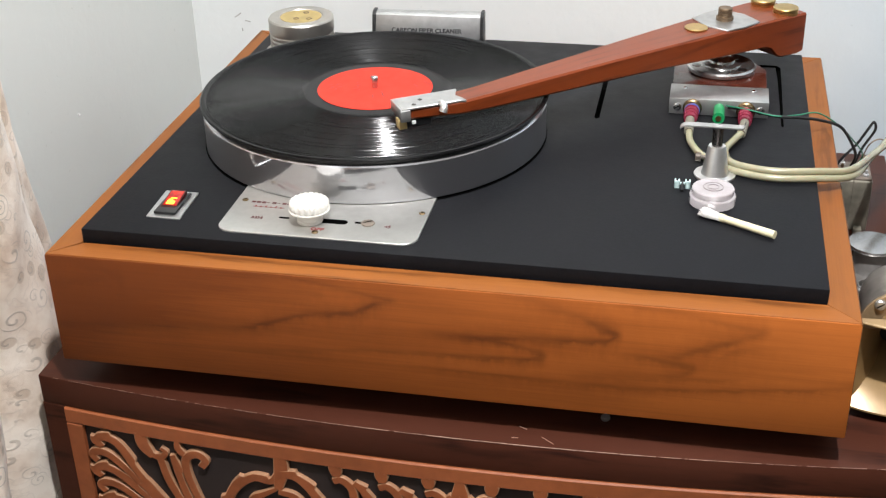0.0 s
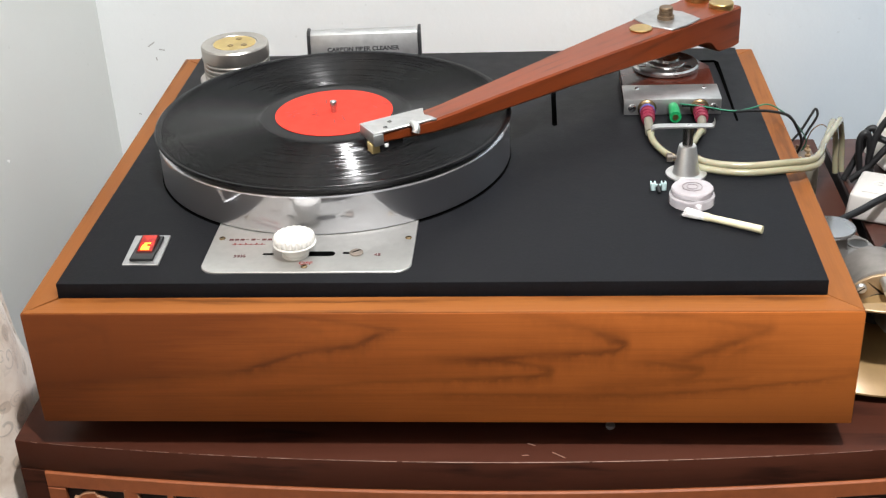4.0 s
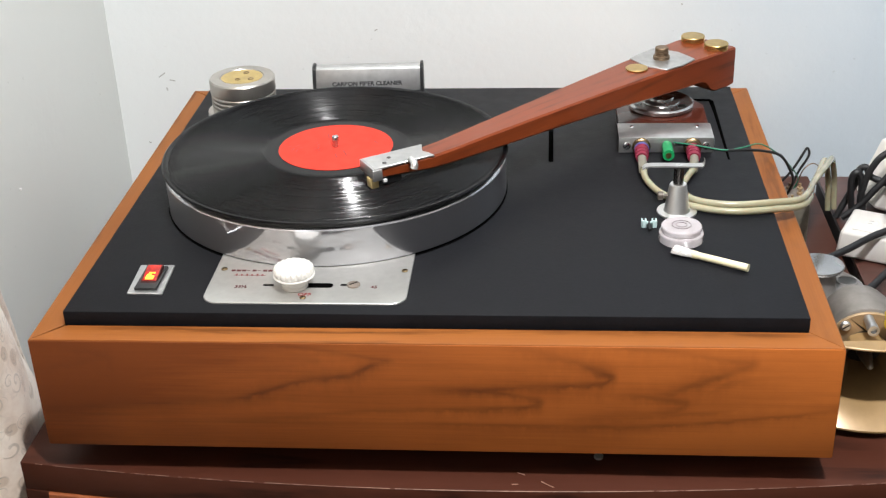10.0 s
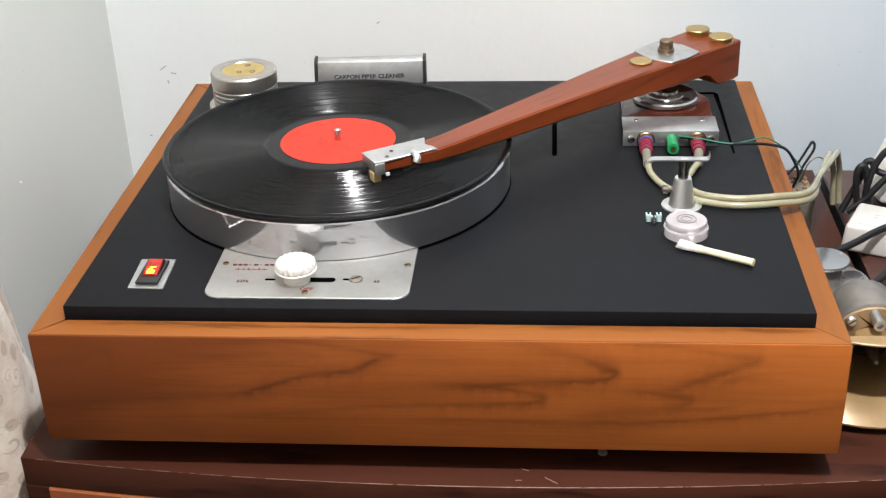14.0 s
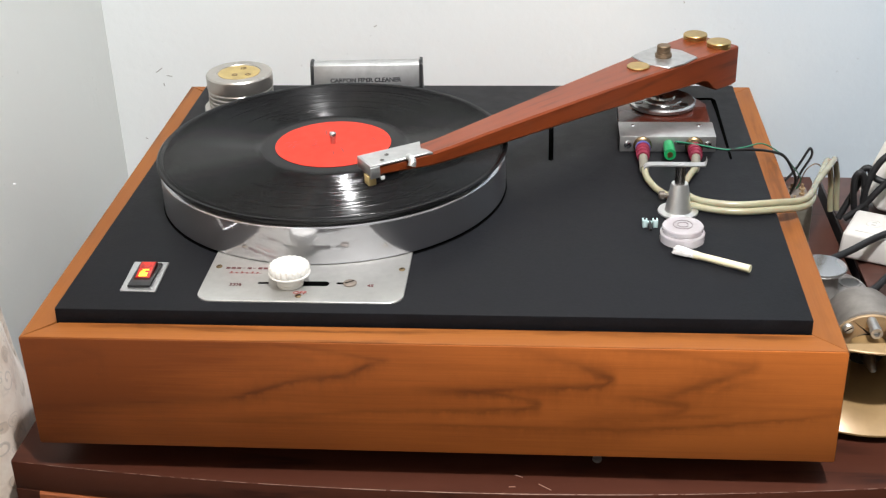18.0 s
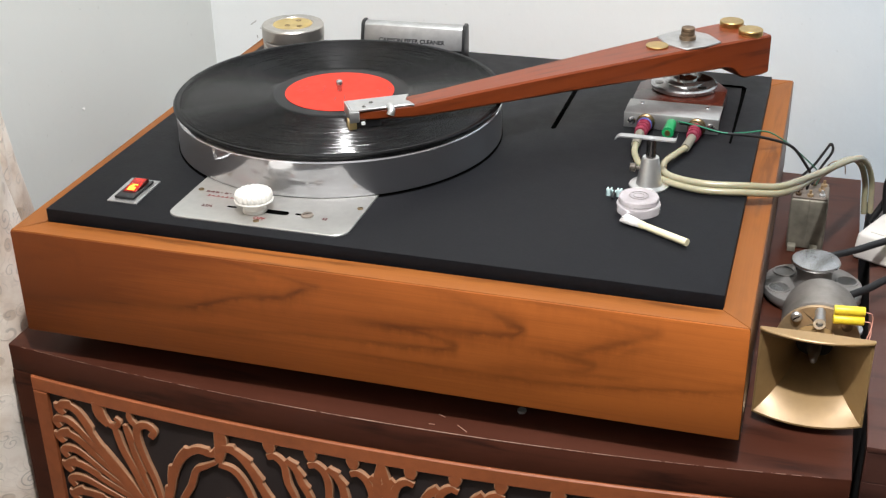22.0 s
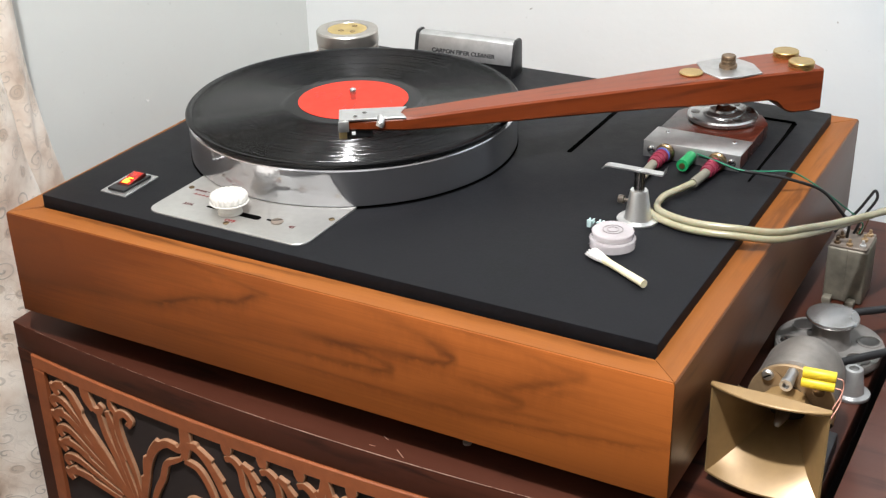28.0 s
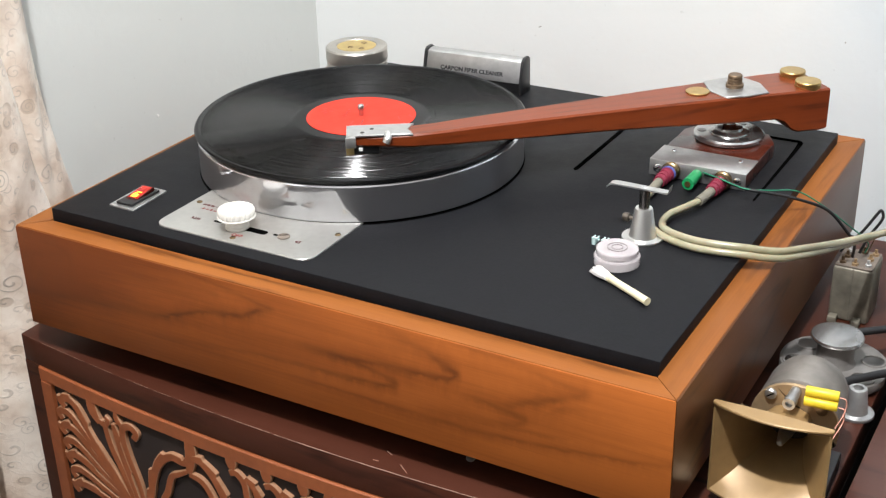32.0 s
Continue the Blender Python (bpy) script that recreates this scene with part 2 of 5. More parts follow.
# ---- materials ----
def flame_veneer(name, dark, mid, light):
    """Flat-sawn veneer: long quiet grain with arched dark growth lines, each drawn as heights and strengths along the board."""
    g = Graph(name)
    sep = g.node("ShaderNodeSeparateXYZ", {0: g.coord})
    x, z = sep.outputs[0], sep.outputs[2]
    wob = g.math("SUBTRACT", g.noise(g.scaled(9, 1, 30), 1.0, 3, 0.55, 0.4), 0.5)
    jag = g.math("SUBTRACT", g.noise(g.scaled(120, 1, 40, off=(1.3, 0, 0.4)), 1.0, 3, 0.6), 0.5)
    soft = g.noise(g.scaled(3.2, 1, 22), 1.0, 4, 0.55, 0.3)
    fibre = g.noise(g.scaled(12, 1, 620), 1.0, 3, 0.7)
    # uneven light over the front, put into its colour: lighter right and low
    light_drift = g.math("ADD", g.math("MULTIPLY", g.math("SUBTRACT", x, 0.29), 0.95), g.math("MULTIPLY", g.math("SUBTRACT", 0.080, z), 2.6))
    col = g.ramp(g.math("ADD", light_drift, g.math("ADD", g.math("MULTIPLY", soft, 0.72), g.math("MULTIPLY", fibre, 0.22))), [(0.24, mid), (0.76, light)])
    height = g.math("ADD", z, g.math("ADD", g.math("MULTIPLY", wob, 0.004), g.math("MULTIPLY", jag, 0.0045)))
    lines, shade = [], []

    def vein(wide, *stops):
        """stops: (along, height, strength)."""
        run = g.ramp(g.math("MULTIPLY", x, 1.6), [(max(0.0, p * 1.6), (h * 5, k, 0)) for p, h, k in stops])
        rgb = g.node("ShaderNodeSeparateColor", {0: run})
        away = g.math("SUBTRACT", height, g.math("MULTIPLY", rgb.outputs[0], 0.2))
        thick = g.math("MULTIPLY", wide * 1.75, g.math("ADD", 1.0, g.math("MULTIPLY", jag, 2.6)))
        u = g.math("DIVIDE", away, thick)
        core = g.math("POWER", 2.718, g.math("MULTIPLY", g.math("MULTIPLY", u, u), -1.0))
        wide_u = g.math("MULTIPLY", u, 0.27)
        haze = g.math("POWER", 2.718, g.math("MULTIPLY", g.math("MULTIPLY", wide_u, wide_u), -1.0))
        lines.append(g.math("MULTIPLY", core, rgb.outputs[1]))
        shade.append(g.math("MULTIPLY", haze, rgb.outputs[1]))

    vein(0.0011, (0.13, 0.1245, 0), (0.188, 0.1194, 0.35), (0.227, 0.1143, 0.45), (0.2485, 0.1101, 0.5), (0.266, 0.1073, 0.6), (0.273, 0.107, 0))
    vein(0.0015, (0.0, 0.0606, 0.25), (0.095, 0.0676, 0.3), (0.132, 0.0701, 0.35), (0.158, 0.0735, 0.6), (0.173, 0.0787, 1.0), (0.19, 0.0855, 0.7), (0.21, 0.0905, 0.85), (0.2386, 0.0945, 0.8), (0.2545, 0.103, 0.95), (0.262, 0.1058, 0.4), (0.270, 0.107, 0))
    vein(0.0030, (0.0178, 0.1194, 0.22), (0.04, 0.1158, 0.3), (0.058, 0.1057, 0.35), (0.064, 0.104, 0))
    vein(0.0026, (0.0, 0.0958, 0.25), (0.0258, 0.1014, 0.25), (0.058, 0.1055, 0.25), (0.064, 0.1055, 0))
    vein(0.0024, (0.12, 0.118, 0), (0.1855, 0.1125, 0.2), (0.2156, 0.1066, 0.26), (0.219, 0.106, 0))
    vein(0.0024, (0.13, 0.097, 0), (0.1932, 0.1011, 0.18), (0.2156, 0.1062, 0.22), (0.219, 0.106, 0))
    vein(0.0013, (0.13, 0.051, 0), (0.173, 0.0533, 0.22), (0.245, 0.0627, 0.3), (0.307, 0.0651, 0.45), (0.34, 0.0665, 0.7), (0.366, 0.068, 0.8), (0.377, 0.071, 0.9), (0.382, 0.073, 0))
    vein(0.0015, (0.285, 0.084, 0), (0.3313, 0.082, 0.8), (0.3507, 0.0797, 0.7), (0.3658, 0.0766, 0.7), (0.377, 0.0738, 0.9), (0.382, 0.073, 0))
    vein(0.0016, (0.295, 0.079, 0), (0.3356, 0.0821, 0.75), (0.3616, 0.0856, 0.75), (0.3937, 0.0874, 0.7), (0.4235, 0.0895, 0.9), (0.4285, 0.0935, 0.9), (0.433, 0.096, 0))
    vein(0.0022, (0.33, 0.123, 0), (0.3682, 0.1174, 0.3), (0.3872, 0.1126, 0.45), (0.4042, 0.1066, 0.6), (0.4191, 0.0997, 0.9), (0.4290, 0.0956, 1.0), (0.434, 0.095, 0))
    vein(0.0016, (0.40, 0.121, 0), (0.4437, 0.1196, 0.3), (0.4771, 0.1175, 0.35), (0.5064, 0.1117, 0.4), (0.5272, 0.1083, 0.4), (0.533, 0.107, 0))
    vein(0.0022, (0.452, 0.078, 0), (0.4745, 0.0835, 0.5), (0.4909, 0.0914, 0.7), (0.5113, 0.0993, 0.7), (0.5272, 0.1075, 0.5), (0.535, 0.108, 0))
    vein(0.0018, (0.425, 0.080, 0), (0.4471, 0.0792, 0.5), (0.4663, 0.0775, 0.5), (0.4833, 0.0747, 0.6), (0.488, 0.074, 0))
    vein(0.0022, (0.39, 0.058, 0), (0.4284, 0.0607, 0.3), (0.4583, 0.0638, 0.35), (0.4773, 0.0681, 0.5), (0.4835, 0.0735, 0.5), (0.488, 0.0745, 0))
    vein(0.0018, (0.493, 0.079, 0), (0.4998, 0.0826, 0.3), (0.5118, 0.0917, 0.35), (0.5323, 0.0958, 0.2), (0.57, 0.098, 0))
    vein(0.0011, (0.27, 0.0515, 0), (0.3063, 0.0518, 0.3), (0.3722, 0.0517, 0.4), (0.4372, 0.0516, 0.5), (0.4907, 0.0553, 0.5), (0.5328, 0.0613, 0.45), (0.564, 0.0644, 0.45), (0.5927, 0.0701, 0.4))
    vein(0.0012, (0.39, 0.058, 0), (0.4155, 0.0591, 0.3), (0.4584, 0.0618, 0.35), (0.5007, 0.0659, 0.3), (0.53, 0.07, 0))
    total, halo = lines[0], shade[0]
    for a, b in zip(lines[1:], shade[1:]):
        total, halo = g.math("MAXIMUM", total, a), g.math("MAXIMUM", halo, b)
    blot = g.ramp(g.noise(g.scaled(26, 1, 60, off=(3.1, 0, 1.7)), 1.0, 3, 0.6), [(0.34, (0.35, 0.35, 0.35)), (0.60, (1, 1, 1))])
    thin = g.noise(g.scaled(2.0, 1, 170), 1.0, 4, 0.65, 0.25)
    streak = g.math("MULTIPLY", g.ramp(thin, [(0.50, (0, 0, 0)), (0.72, (1, 1, 1))]), 0.20)
    brown = tuple(0.55 * m + 0.2 * d for m, d in zip(mid, dark))
    col = g.mix(streak, col, brown)
    col = g.mix(g.math("MULTIPLY", halo, 0.36), col, brown)
    col = g.mix(g.math("MULTIPLY", g.math("MULTIPLY", total, blot), 0.70), col, dark)
    pores = g.ramp(g.noise(g.scaled(60, 1, 1000), 1.0, 2, 0.6), [(0.60, (0, 0, 0)), (0.74, (1, 1, 1))])
    col = g.mix(g.math("MULTIPLY", pores, 0.12), col, dark)
    g.bump(fibre, 0.06, 0.0004)
    return g.out(col, g.math("ADD", g.math("MULTIPLY", soft, 0.2), 0.34), 0.0, Specular_IOR_Level=0.18)


teak_front = flame_veneer("teak_front", (0.054, 0.0160, 0.0064), (0.158, 0.0400, 0.0090), (0.452, 0.128, 0.0250))
teak_long = wood("teak_long", (0.105, 0.034, 0.009), (0.215, 0.068, 0.0150), (0.325, 0.113, 0.0270), 0.46, "x", [], 0.0, 5.0)
teak_deep = wood("teak_deep", (0.105, 0.034, 0.009), (0.190, 0.062, 0.0140), (0.300, 0.107, 0.0250), 0.44, "y", [], 0.0, 5.0)
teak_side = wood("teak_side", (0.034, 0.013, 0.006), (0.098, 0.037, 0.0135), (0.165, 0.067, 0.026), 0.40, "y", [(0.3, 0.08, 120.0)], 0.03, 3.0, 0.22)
rosewood = wood("rosewood_arm", (0.055, 0.011, 0.004), (0.135, 0.0245, 0.0060), (0.222, 0.0440, 0.0105), 0.34, "x", [], 0.06, 9.0, 0.28)
rosewood_block = wood("rosewood_block", (0.018, 0.005, 0.003), (0.060, 0.013, 0.007), (0.095, 0.021, 0.011), 0.28, "x", [], 0.4, 5.0, 0.3)
cabinet_wood = wood("dark_cabinet", (0.018, 0.006, 0.004), (0.050, 0.0145, 0.0078), (0.070, 0.0212, 0.0116), 0.44, "x", [], 0.04, 3.0, 0.17)
table_wood = wood("dark_table", (0.022, 0.009, 0.007), (0.058, 0.022, 0.016), (0.085, 0.035, 0.026), 0.36, "x", [], 0.2, 3.0, 0.28)
fret_edge = plain("paler_cut_edge", (0.36, 0.185, 0.10), 0.6, vary=0.25, grain=200, relief=0.2)
fret_wood = plain("copper_brown_fret", (0.285, 0.081, 0.027), 0.46, vary=0.22, grain=120, relief=0.2)
panel_dark = plain("dark_panel_back", (0.018, 0.011, 0.010), 0.7)
black_board = plain("black_textured_board", (0.0072, 0.0075, 0.0091), 0.52, vary=0.28, grain=420, relief=0.22, Specular_IOR_Level=0.135)
groove_black = plain("black_groove", (0.002, 0.002, 0.002), 0.9, Specular_IOR_Level=0.0)
alu = plain("brushed_aluminium", (0.70, 0.70, 0.69), 0.36, 0.95, vary=0.06, grain=200, relief=0.03)
plate_metal = plain("satin_control_plate", (0.49, 0.485, 0.46), 0.36, 0.72, vary=0.10, grain=160, relief=0.05)
alu_worn = plain("worn_aluminium", (0.52, 0.52, 0.515), 0.40, 0.9, vary=0.2, grain=110, relief=0.12)
cap_metal = plain("turned_cap_metal", (0.50, 0.495, 0.49), 0.27, 0.95, vary=0.08, grain=150)
steel_dark = plain("dark_steel", (0.22, 0.21, 0.20), 0.28, 1.0, vary=0.15)
alu_dull = plain("dull_aluminium", (0.66, 0.66, 0.66), 0.52, 0.85, vary=0.12, grain=140, relief=0.1)
alu_cast = plain("grey_cast_metal", (0.275, 0.26, 0.245), 0.5, 0.6, vary=0.30, grain=70, relief=0.3)
chrome = plain("chrome", (0.75, 0.75, 0.76), 0.12, 1.0, vary=0.03)
brass = plain("brass", (0.50, 0.355, 0.145), 0.36, 1.0, vary=0.18, grain=160)
socket_brass = plain("socket_brass", (0.25, 0.18, 0.10), 0.34, 1.0, vary=0.2)
dull_bronze = plain("dull_bronze", (0.10, 0.082, 0.066), 0.45, 0.4, vary=0.2)
brass_old = plain("aged_brass", (0.20, 0.14, 0.09), 0.45, 0.9, vary=0.2)
knob_white = plain("off_white_plastic", (0.74, 0.72, 0.67), 0.38, vary=0.05, relief=0.02)
ivory_plastic = plain("ivory_plastic", (0.66, 0.63, 0.59), 0.42, vary=0.06, relief=0.03)
white_plastic = plain("white_plastic", (0.80, 0.80, 0.79), 0.38, vary=0.03, relief=0.02)
cream_plastic = plain("cream_plastic", (0.76, 0.69, 0.46), 0.4, vary=0.05)
black_plastic = plain("black_plastic", (0.012, 0.012, 0.013), 0.4, vary=0.1)
black_rubber = plain("black_rubber", (0.01, 0.01, 0.011), 0.55, vary=0.1)
gold_paint = plain("gold_painted_metal", (0.315, 0.200, 0.086), 0.32, 0.18, vary=0.16, grain=90, relief=0.08)
bronze = plain("bronze_plate", (0.36, 0.25, 0.14), 0.5, 0.4, vary=0.3, grain=120, relief=0.2)
red_plug = plain("red_cable_plug", (0.22, 0.020, 0.045), 0.45, vary=0.15)
green_plug = plain("green_banana_plug", (0.01, 0.26, 0.085), 0.35, vary=0.1)
green_wire = plain("green_wire", (0.02, 0.20, 0.11), 0.45)
yellow_resistor = plain("yellow_resistor", (0.75, 0.55, 0.03), 0.4, vary=0.06)
driver_metal = plain("mottled_driver_metal", (0.25, 0.228, 0.205), 0.5, 0.55, vary=0.42, grain=60, relief=0.3)
steel_can = plain("stained_steel_can", (0.235, 0.218, 0.172), 0.55, 0.35, vary=0.55, grain=60, relief=0.25)
maroon_ink = plain("maroon_ink", (0.11, 0.022, 0.022), 0.6)
can_lid = plain("tarnished_can_lid", (0.20, 0.165, 0.135), 0.55, 0.3, vary=0.4, grain=120, relief=0.25)
red_ink = plain("red_ink", (0.26, 0.035, 0.03), 0.6)
black_ink = plain("black_ink", (0.02, 0.02, 0.022), 0.6)
bristle = plain("pale_bristle", (0.66, 0.64, 0.62), 0.7, vary=0.2, grain=400)


def tube_plastic():
    g = Graph("aged_clear_hose")
    f = g.noise(g.coord, 25)
    return g.out(g.ramp(f, [(0.3, (0.24, 0.218, 0.13)), (0.7, (0.37, 0.345, 0.23))]), 0.24, 0.0, Coat_Weight=0.3, Subsurface_Weight=0.15, Subsurface_Scale=0.004)


hose_cream = tube_plastic()


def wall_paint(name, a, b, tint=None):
    """Uneven rolled paint; tint: the bluer, weaker light of one end, put into the colour."""
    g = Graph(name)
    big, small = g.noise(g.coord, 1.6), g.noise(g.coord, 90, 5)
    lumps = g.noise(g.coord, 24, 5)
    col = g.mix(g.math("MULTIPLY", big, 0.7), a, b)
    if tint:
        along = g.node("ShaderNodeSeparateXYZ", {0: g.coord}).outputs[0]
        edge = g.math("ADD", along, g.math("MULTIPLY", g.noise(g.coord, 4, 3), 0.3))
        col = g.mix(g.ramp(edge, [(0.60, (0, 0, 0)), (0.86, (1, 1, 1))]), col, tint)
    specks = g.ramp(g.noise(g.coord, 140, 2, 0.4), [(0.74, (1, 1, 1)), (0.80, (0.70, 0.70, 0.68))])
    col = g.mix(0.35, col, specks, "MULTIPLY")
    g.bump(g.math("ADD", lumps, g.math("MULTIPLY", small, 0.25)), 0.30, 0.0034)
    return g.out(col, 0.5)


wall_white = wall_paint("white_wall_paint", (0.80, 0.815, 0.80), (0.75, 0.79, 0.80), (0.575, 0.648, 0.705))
# the two unseen walls are darkened to hold back bounced light
room_dim = wall_paint("dim_wall_paint", (0.12, 0.113, 0.103), (0.105, 0.10, 0.092))
wall_blue = wall_paint("pale_blue_wall_paint", (0.745, 0.758, 0.722), (0.675, 0.715, 0.710))


def vinyl():
    """Pressed grooves: walls that lean in and out at 45 degrees in turn, of which the far sides stay hidden, too fine to tell apart, with quieter bands between the tracks."""
    g = Graph("vinyl_grooves")
    sep = g.node("ShaderNodeSeparateXYZ", {0: g.coord})
    x, y = sep.outputs[0], sep.outputs[1]
    r = g.math("SQRT", g.math("ADD", g.math("MULTIPLY", x, x), g.math("MULTIPLY", y, y)))
    ring = g.node("ShaderNodeCombineXYZ", {0: r, 1: 0.0, 2: 0.0}).outputs[0]
    tracks = g.noise(ring, 190, 3)
    busy = g.ramp(g.noise(ring, 330, 3, 0.7), [(0.47, (0, 0, 0)), (0.62, (1, 1, 1))])
    wander = g.noise(g.scaled(7, 7, 7), 1.0, 2)
    wave = g.math("SINE", g.math("MULTIPLY", r, 26000.0))
    lean = g.math("MULTIPLY", g.math("MAXIMUM", -1.0, g.math("MINIMUM", 1.0, g.math("MULTIPLY", wave, 2.6))), 1.125)
    cut = g.math("MULTIPLY", g.ramp(r, [(0.0622, (0, 0, 0)), (0.0630, (1, 1, 1))]), g.ramp(r, [(0.1455, (1, 1, 1)), (0.1462, (0.0, 0.0, 0.0))]))
    depth = g.math("MULTIPLY", cut, g.math("ADD", 0.91, g.math("MULTIPLY", tracks, 0.18)))
    behind = g.math("MULTIPLY", g.math("GREATER_THAN", g.math("MULTIPLY", wave, y), 0.0), g.math("DIVIDE", g.math("ABSOLUTE", y), r))
    other = g.math("ADD", 0.5, g.math("MULTIPLY", g.math("SINE", g.math("MULTIPLY", r, 41000.0)), 0.5))
    hidden = g.math("GREATER_THAN", g.math("MINIMUM", g.math("MULTIPLY", behind, 2.4), 0.84), other)
    tilt = g.math("SUBTRACT", g.math("MULTIPLY", g.math("MULTIPLY", lean, depth), g.math("SUBTRACT", 1.0, g.math("MULTIPLY", hidden, 2.0))), g.math("MULTIPLY", cut, 0.045))
    k = g.math("DIVIDE", tilt, r)
    sway = g.math("MULTIPLY", g.math("SUBTRACT", g.noise(ring, 700, 4, 0.75), 0.5), g.math("ADD", 0.30, g.math("MULTIPLY", busy, 1.7)))
    nx = g.math("SUBTRACT", g.math("MULTIPLY", x, k), g.math("MULTIPLY", g.math("MULTIPLY", y, k), sway))
    ny = g.math("ADD", g.math("MULTIPLY", y, k), g.math("MULTIPLY", g.math("MULTIPLY", x, k), sway))
    n = g.node("ShaderNodeCombineXYZ", {0: nx, 1: ny, 2: 1.0}).outputs[0]
    unit = g.node("ShaderNodeVectorMath", {0: n}, operation="NORMALIZE").outputs[0]
    groove = g.node("ShaderNodeVectorMath", {0: unit, 1: unit}, operation="ADD").outputs[0]
    flat = g.node("ShaderNodeNewGeometry").outputs["Normal"]
    upward = g.node("ShaderNodeSeparateXYZ", {0: flat}).outputs[2]
    top = g.math("GREATER_THAN", upward, 0.97)
    pick = g.node("ShaderNodeMix")
    pick.data_type = "VECTOR"
    g.put(pick, 0, top), g.put(pick, 4, flat), g.put(pick, 5, groove)
    g.put(g.bsdf, "Normal", g.node("ShaderNodeVectorMath", {0: pick.outputs[1]}, operation="NORMALIZE").outputs[0])
    col = g.ramp(tracks, [(0.35, (0.003, 0.003, 0.0034)), (0.65, (0.005, 0.005, 0.0055))])
    rough = g.math("ADD", g.math("MULTIPLY", wander, 0.04), g.math("ADD", 0.080, g.math("MULTIPLY", busy, 0.05)))
    return g.out(col, rough, 0.0, IOR=1.5, Specular_IOR_Level=0.135)


vinyl_black = vinyl()

# ---- the room ----
BACK, LEFT, TOP, FLOOR = 0.656, -0.142, 2.25, -0.78
RIGHT, FRONT = 2.3, -2.3


def setting(name, bm, material, label, category):
    return tagged(part(name, bm, material), label, category, kind="structure")


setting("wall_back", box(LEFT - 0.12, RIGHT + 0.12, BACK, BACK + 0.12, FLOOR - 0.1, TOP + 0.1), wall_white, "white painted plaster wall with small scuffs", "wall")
scuff_grey = plain("grey_scuff", (0.45, 0.45, 0.43), 0.8)
for x, z, long, lean in ((-0.080, 0.072, 0.004, 80), (-0.084, 0.090, 0.010, -35), (-0.072, 0.083, 0.007, 10), (-0.111, 0.002, 0.003, 20), (0.180, 0.144, 0.004, -30), (0.533, 0.171, 0.002, 60)):
    m = Matrix.Translation((x, BACK - 0.0002, z)) @ pose(0, 0, 0, 0, lean, 0)
    part("scuff", box(-long / 2, long / 2, -0.0002, 0.0004, -0.0007, 0.0007, turn=m), scuff_grey, bpy.data.objects["wall_back"])
setting("wall_left", box(LEFT - 0.12, LEFT, FRONT, BACK, FLOOR - 0.1, TOP + 0.1), wall_blue, "pale blue painted plaster wall", "wall")
paint_chip = plain("bare_white_chip", (0.88, 0.88, 0.86), 0.7)
for y, z, long, lean in ((0.3403, 0.0850, 0.0030, 35), (0.3388, 0.0862, 0.0020, -40)):
    m = Matrix.Translation((LEFT + 0.0002, y, z)) @ pose(0, 0, 0, lean, 0, 0)
    part("paint_chip", box(-0.0004, 0.0009, -long / 2, long / 2, -0.0006, 0.0006, 0.0002, 1, turn=m), paint_chip, bpy.data.objects["wall_left"])
setting("wall_right", box(RIGHT, RIGHT + 0.12, FRONT, BACK, FLOOR - 0.1, TOP + 0.1), room_dim, "unseen wall, kept dark to cut bounce light", "wall")
setting("wall_front", box(LEFT - 0.12, RIGHT + 0.12, FRONT - 0.12, FRONT, FLOOR - 0.1, TOP + 0.1), room_dim, "unseen wall behind the viewer, kept dark to cut bounce light", "wall")
# unseen floor closes the room; near black so that little light bounces up
floor_dim = plain("dim_floor", (0.045, 0.037, 0.031), 0.3, vary=0.1, grain=12)
setting("floor", box(LEFT, RIGHT, FRONT, BACK, FLOOR - 0.1, FLOOR), floor_dim, "unseen floor, kept dark to cut bounce light", "floor")
# unseen ceiling in a dim grey, which lowers the ambient light
ceiling_dim = plain("ceiling_dim", (0.36, 0.36, 0.355), 0.8, vary=0.03, grain=20)
setting("ceiling", box(LEFT, RIGHT, FRONT, BACK, TOP, TOP + 0.1), ceiling_dim, "unseen grey ceiling, darkened to cut bounce light", "ceiling")

# ---- the carved cabinet ----
CX0, CX1, CBACK = -0.035, 0.674, 0.56


def bow(x):
    """The front edge of the cabinet top, which swells forward in the middle."""
    u = (x - CX0) / (CX1 - CX0) * 2 - 1
    return -0.012 + 0.024 * u * u


def bowed_slab(x0, x1, back, z0, z1, inset=0.0, n=40, bevel=0.0):
    xs = [x0 + (x1 - x0) * k / n for k in range(n + 1)]
    return prism([(x, bow(x) + inset) for x in xs] + [(x1, back), (x0, back)], z0, z1, bevel)


cabinet = thing("cabinet", (0.32, 0.27, FLOOR), "dark brown bow-front wooden cabinet with carved fretwork panel", "cabinet")
part("top", bowed_slab(CX0, CX1, CBACK, -0.0268, 0.0, 0.0, bevel=0.0014), cabinet_wood, cabinet, "dark lacquered top with worn pale edge", 40)
part("body", bowed_slab(CX0, CX1, CBACK, FLOOR + 0.05, -0.0270, 0.0022), panel_dark, cabinet, smooth=30)
part("plinth_base", bowed_slab(CX0 + 0.01, CX1 - 0.01, CBACK, FLOOR, FLOOR + 0.0498, 0.03), cabinet_wood, cabinet, smooth=30)


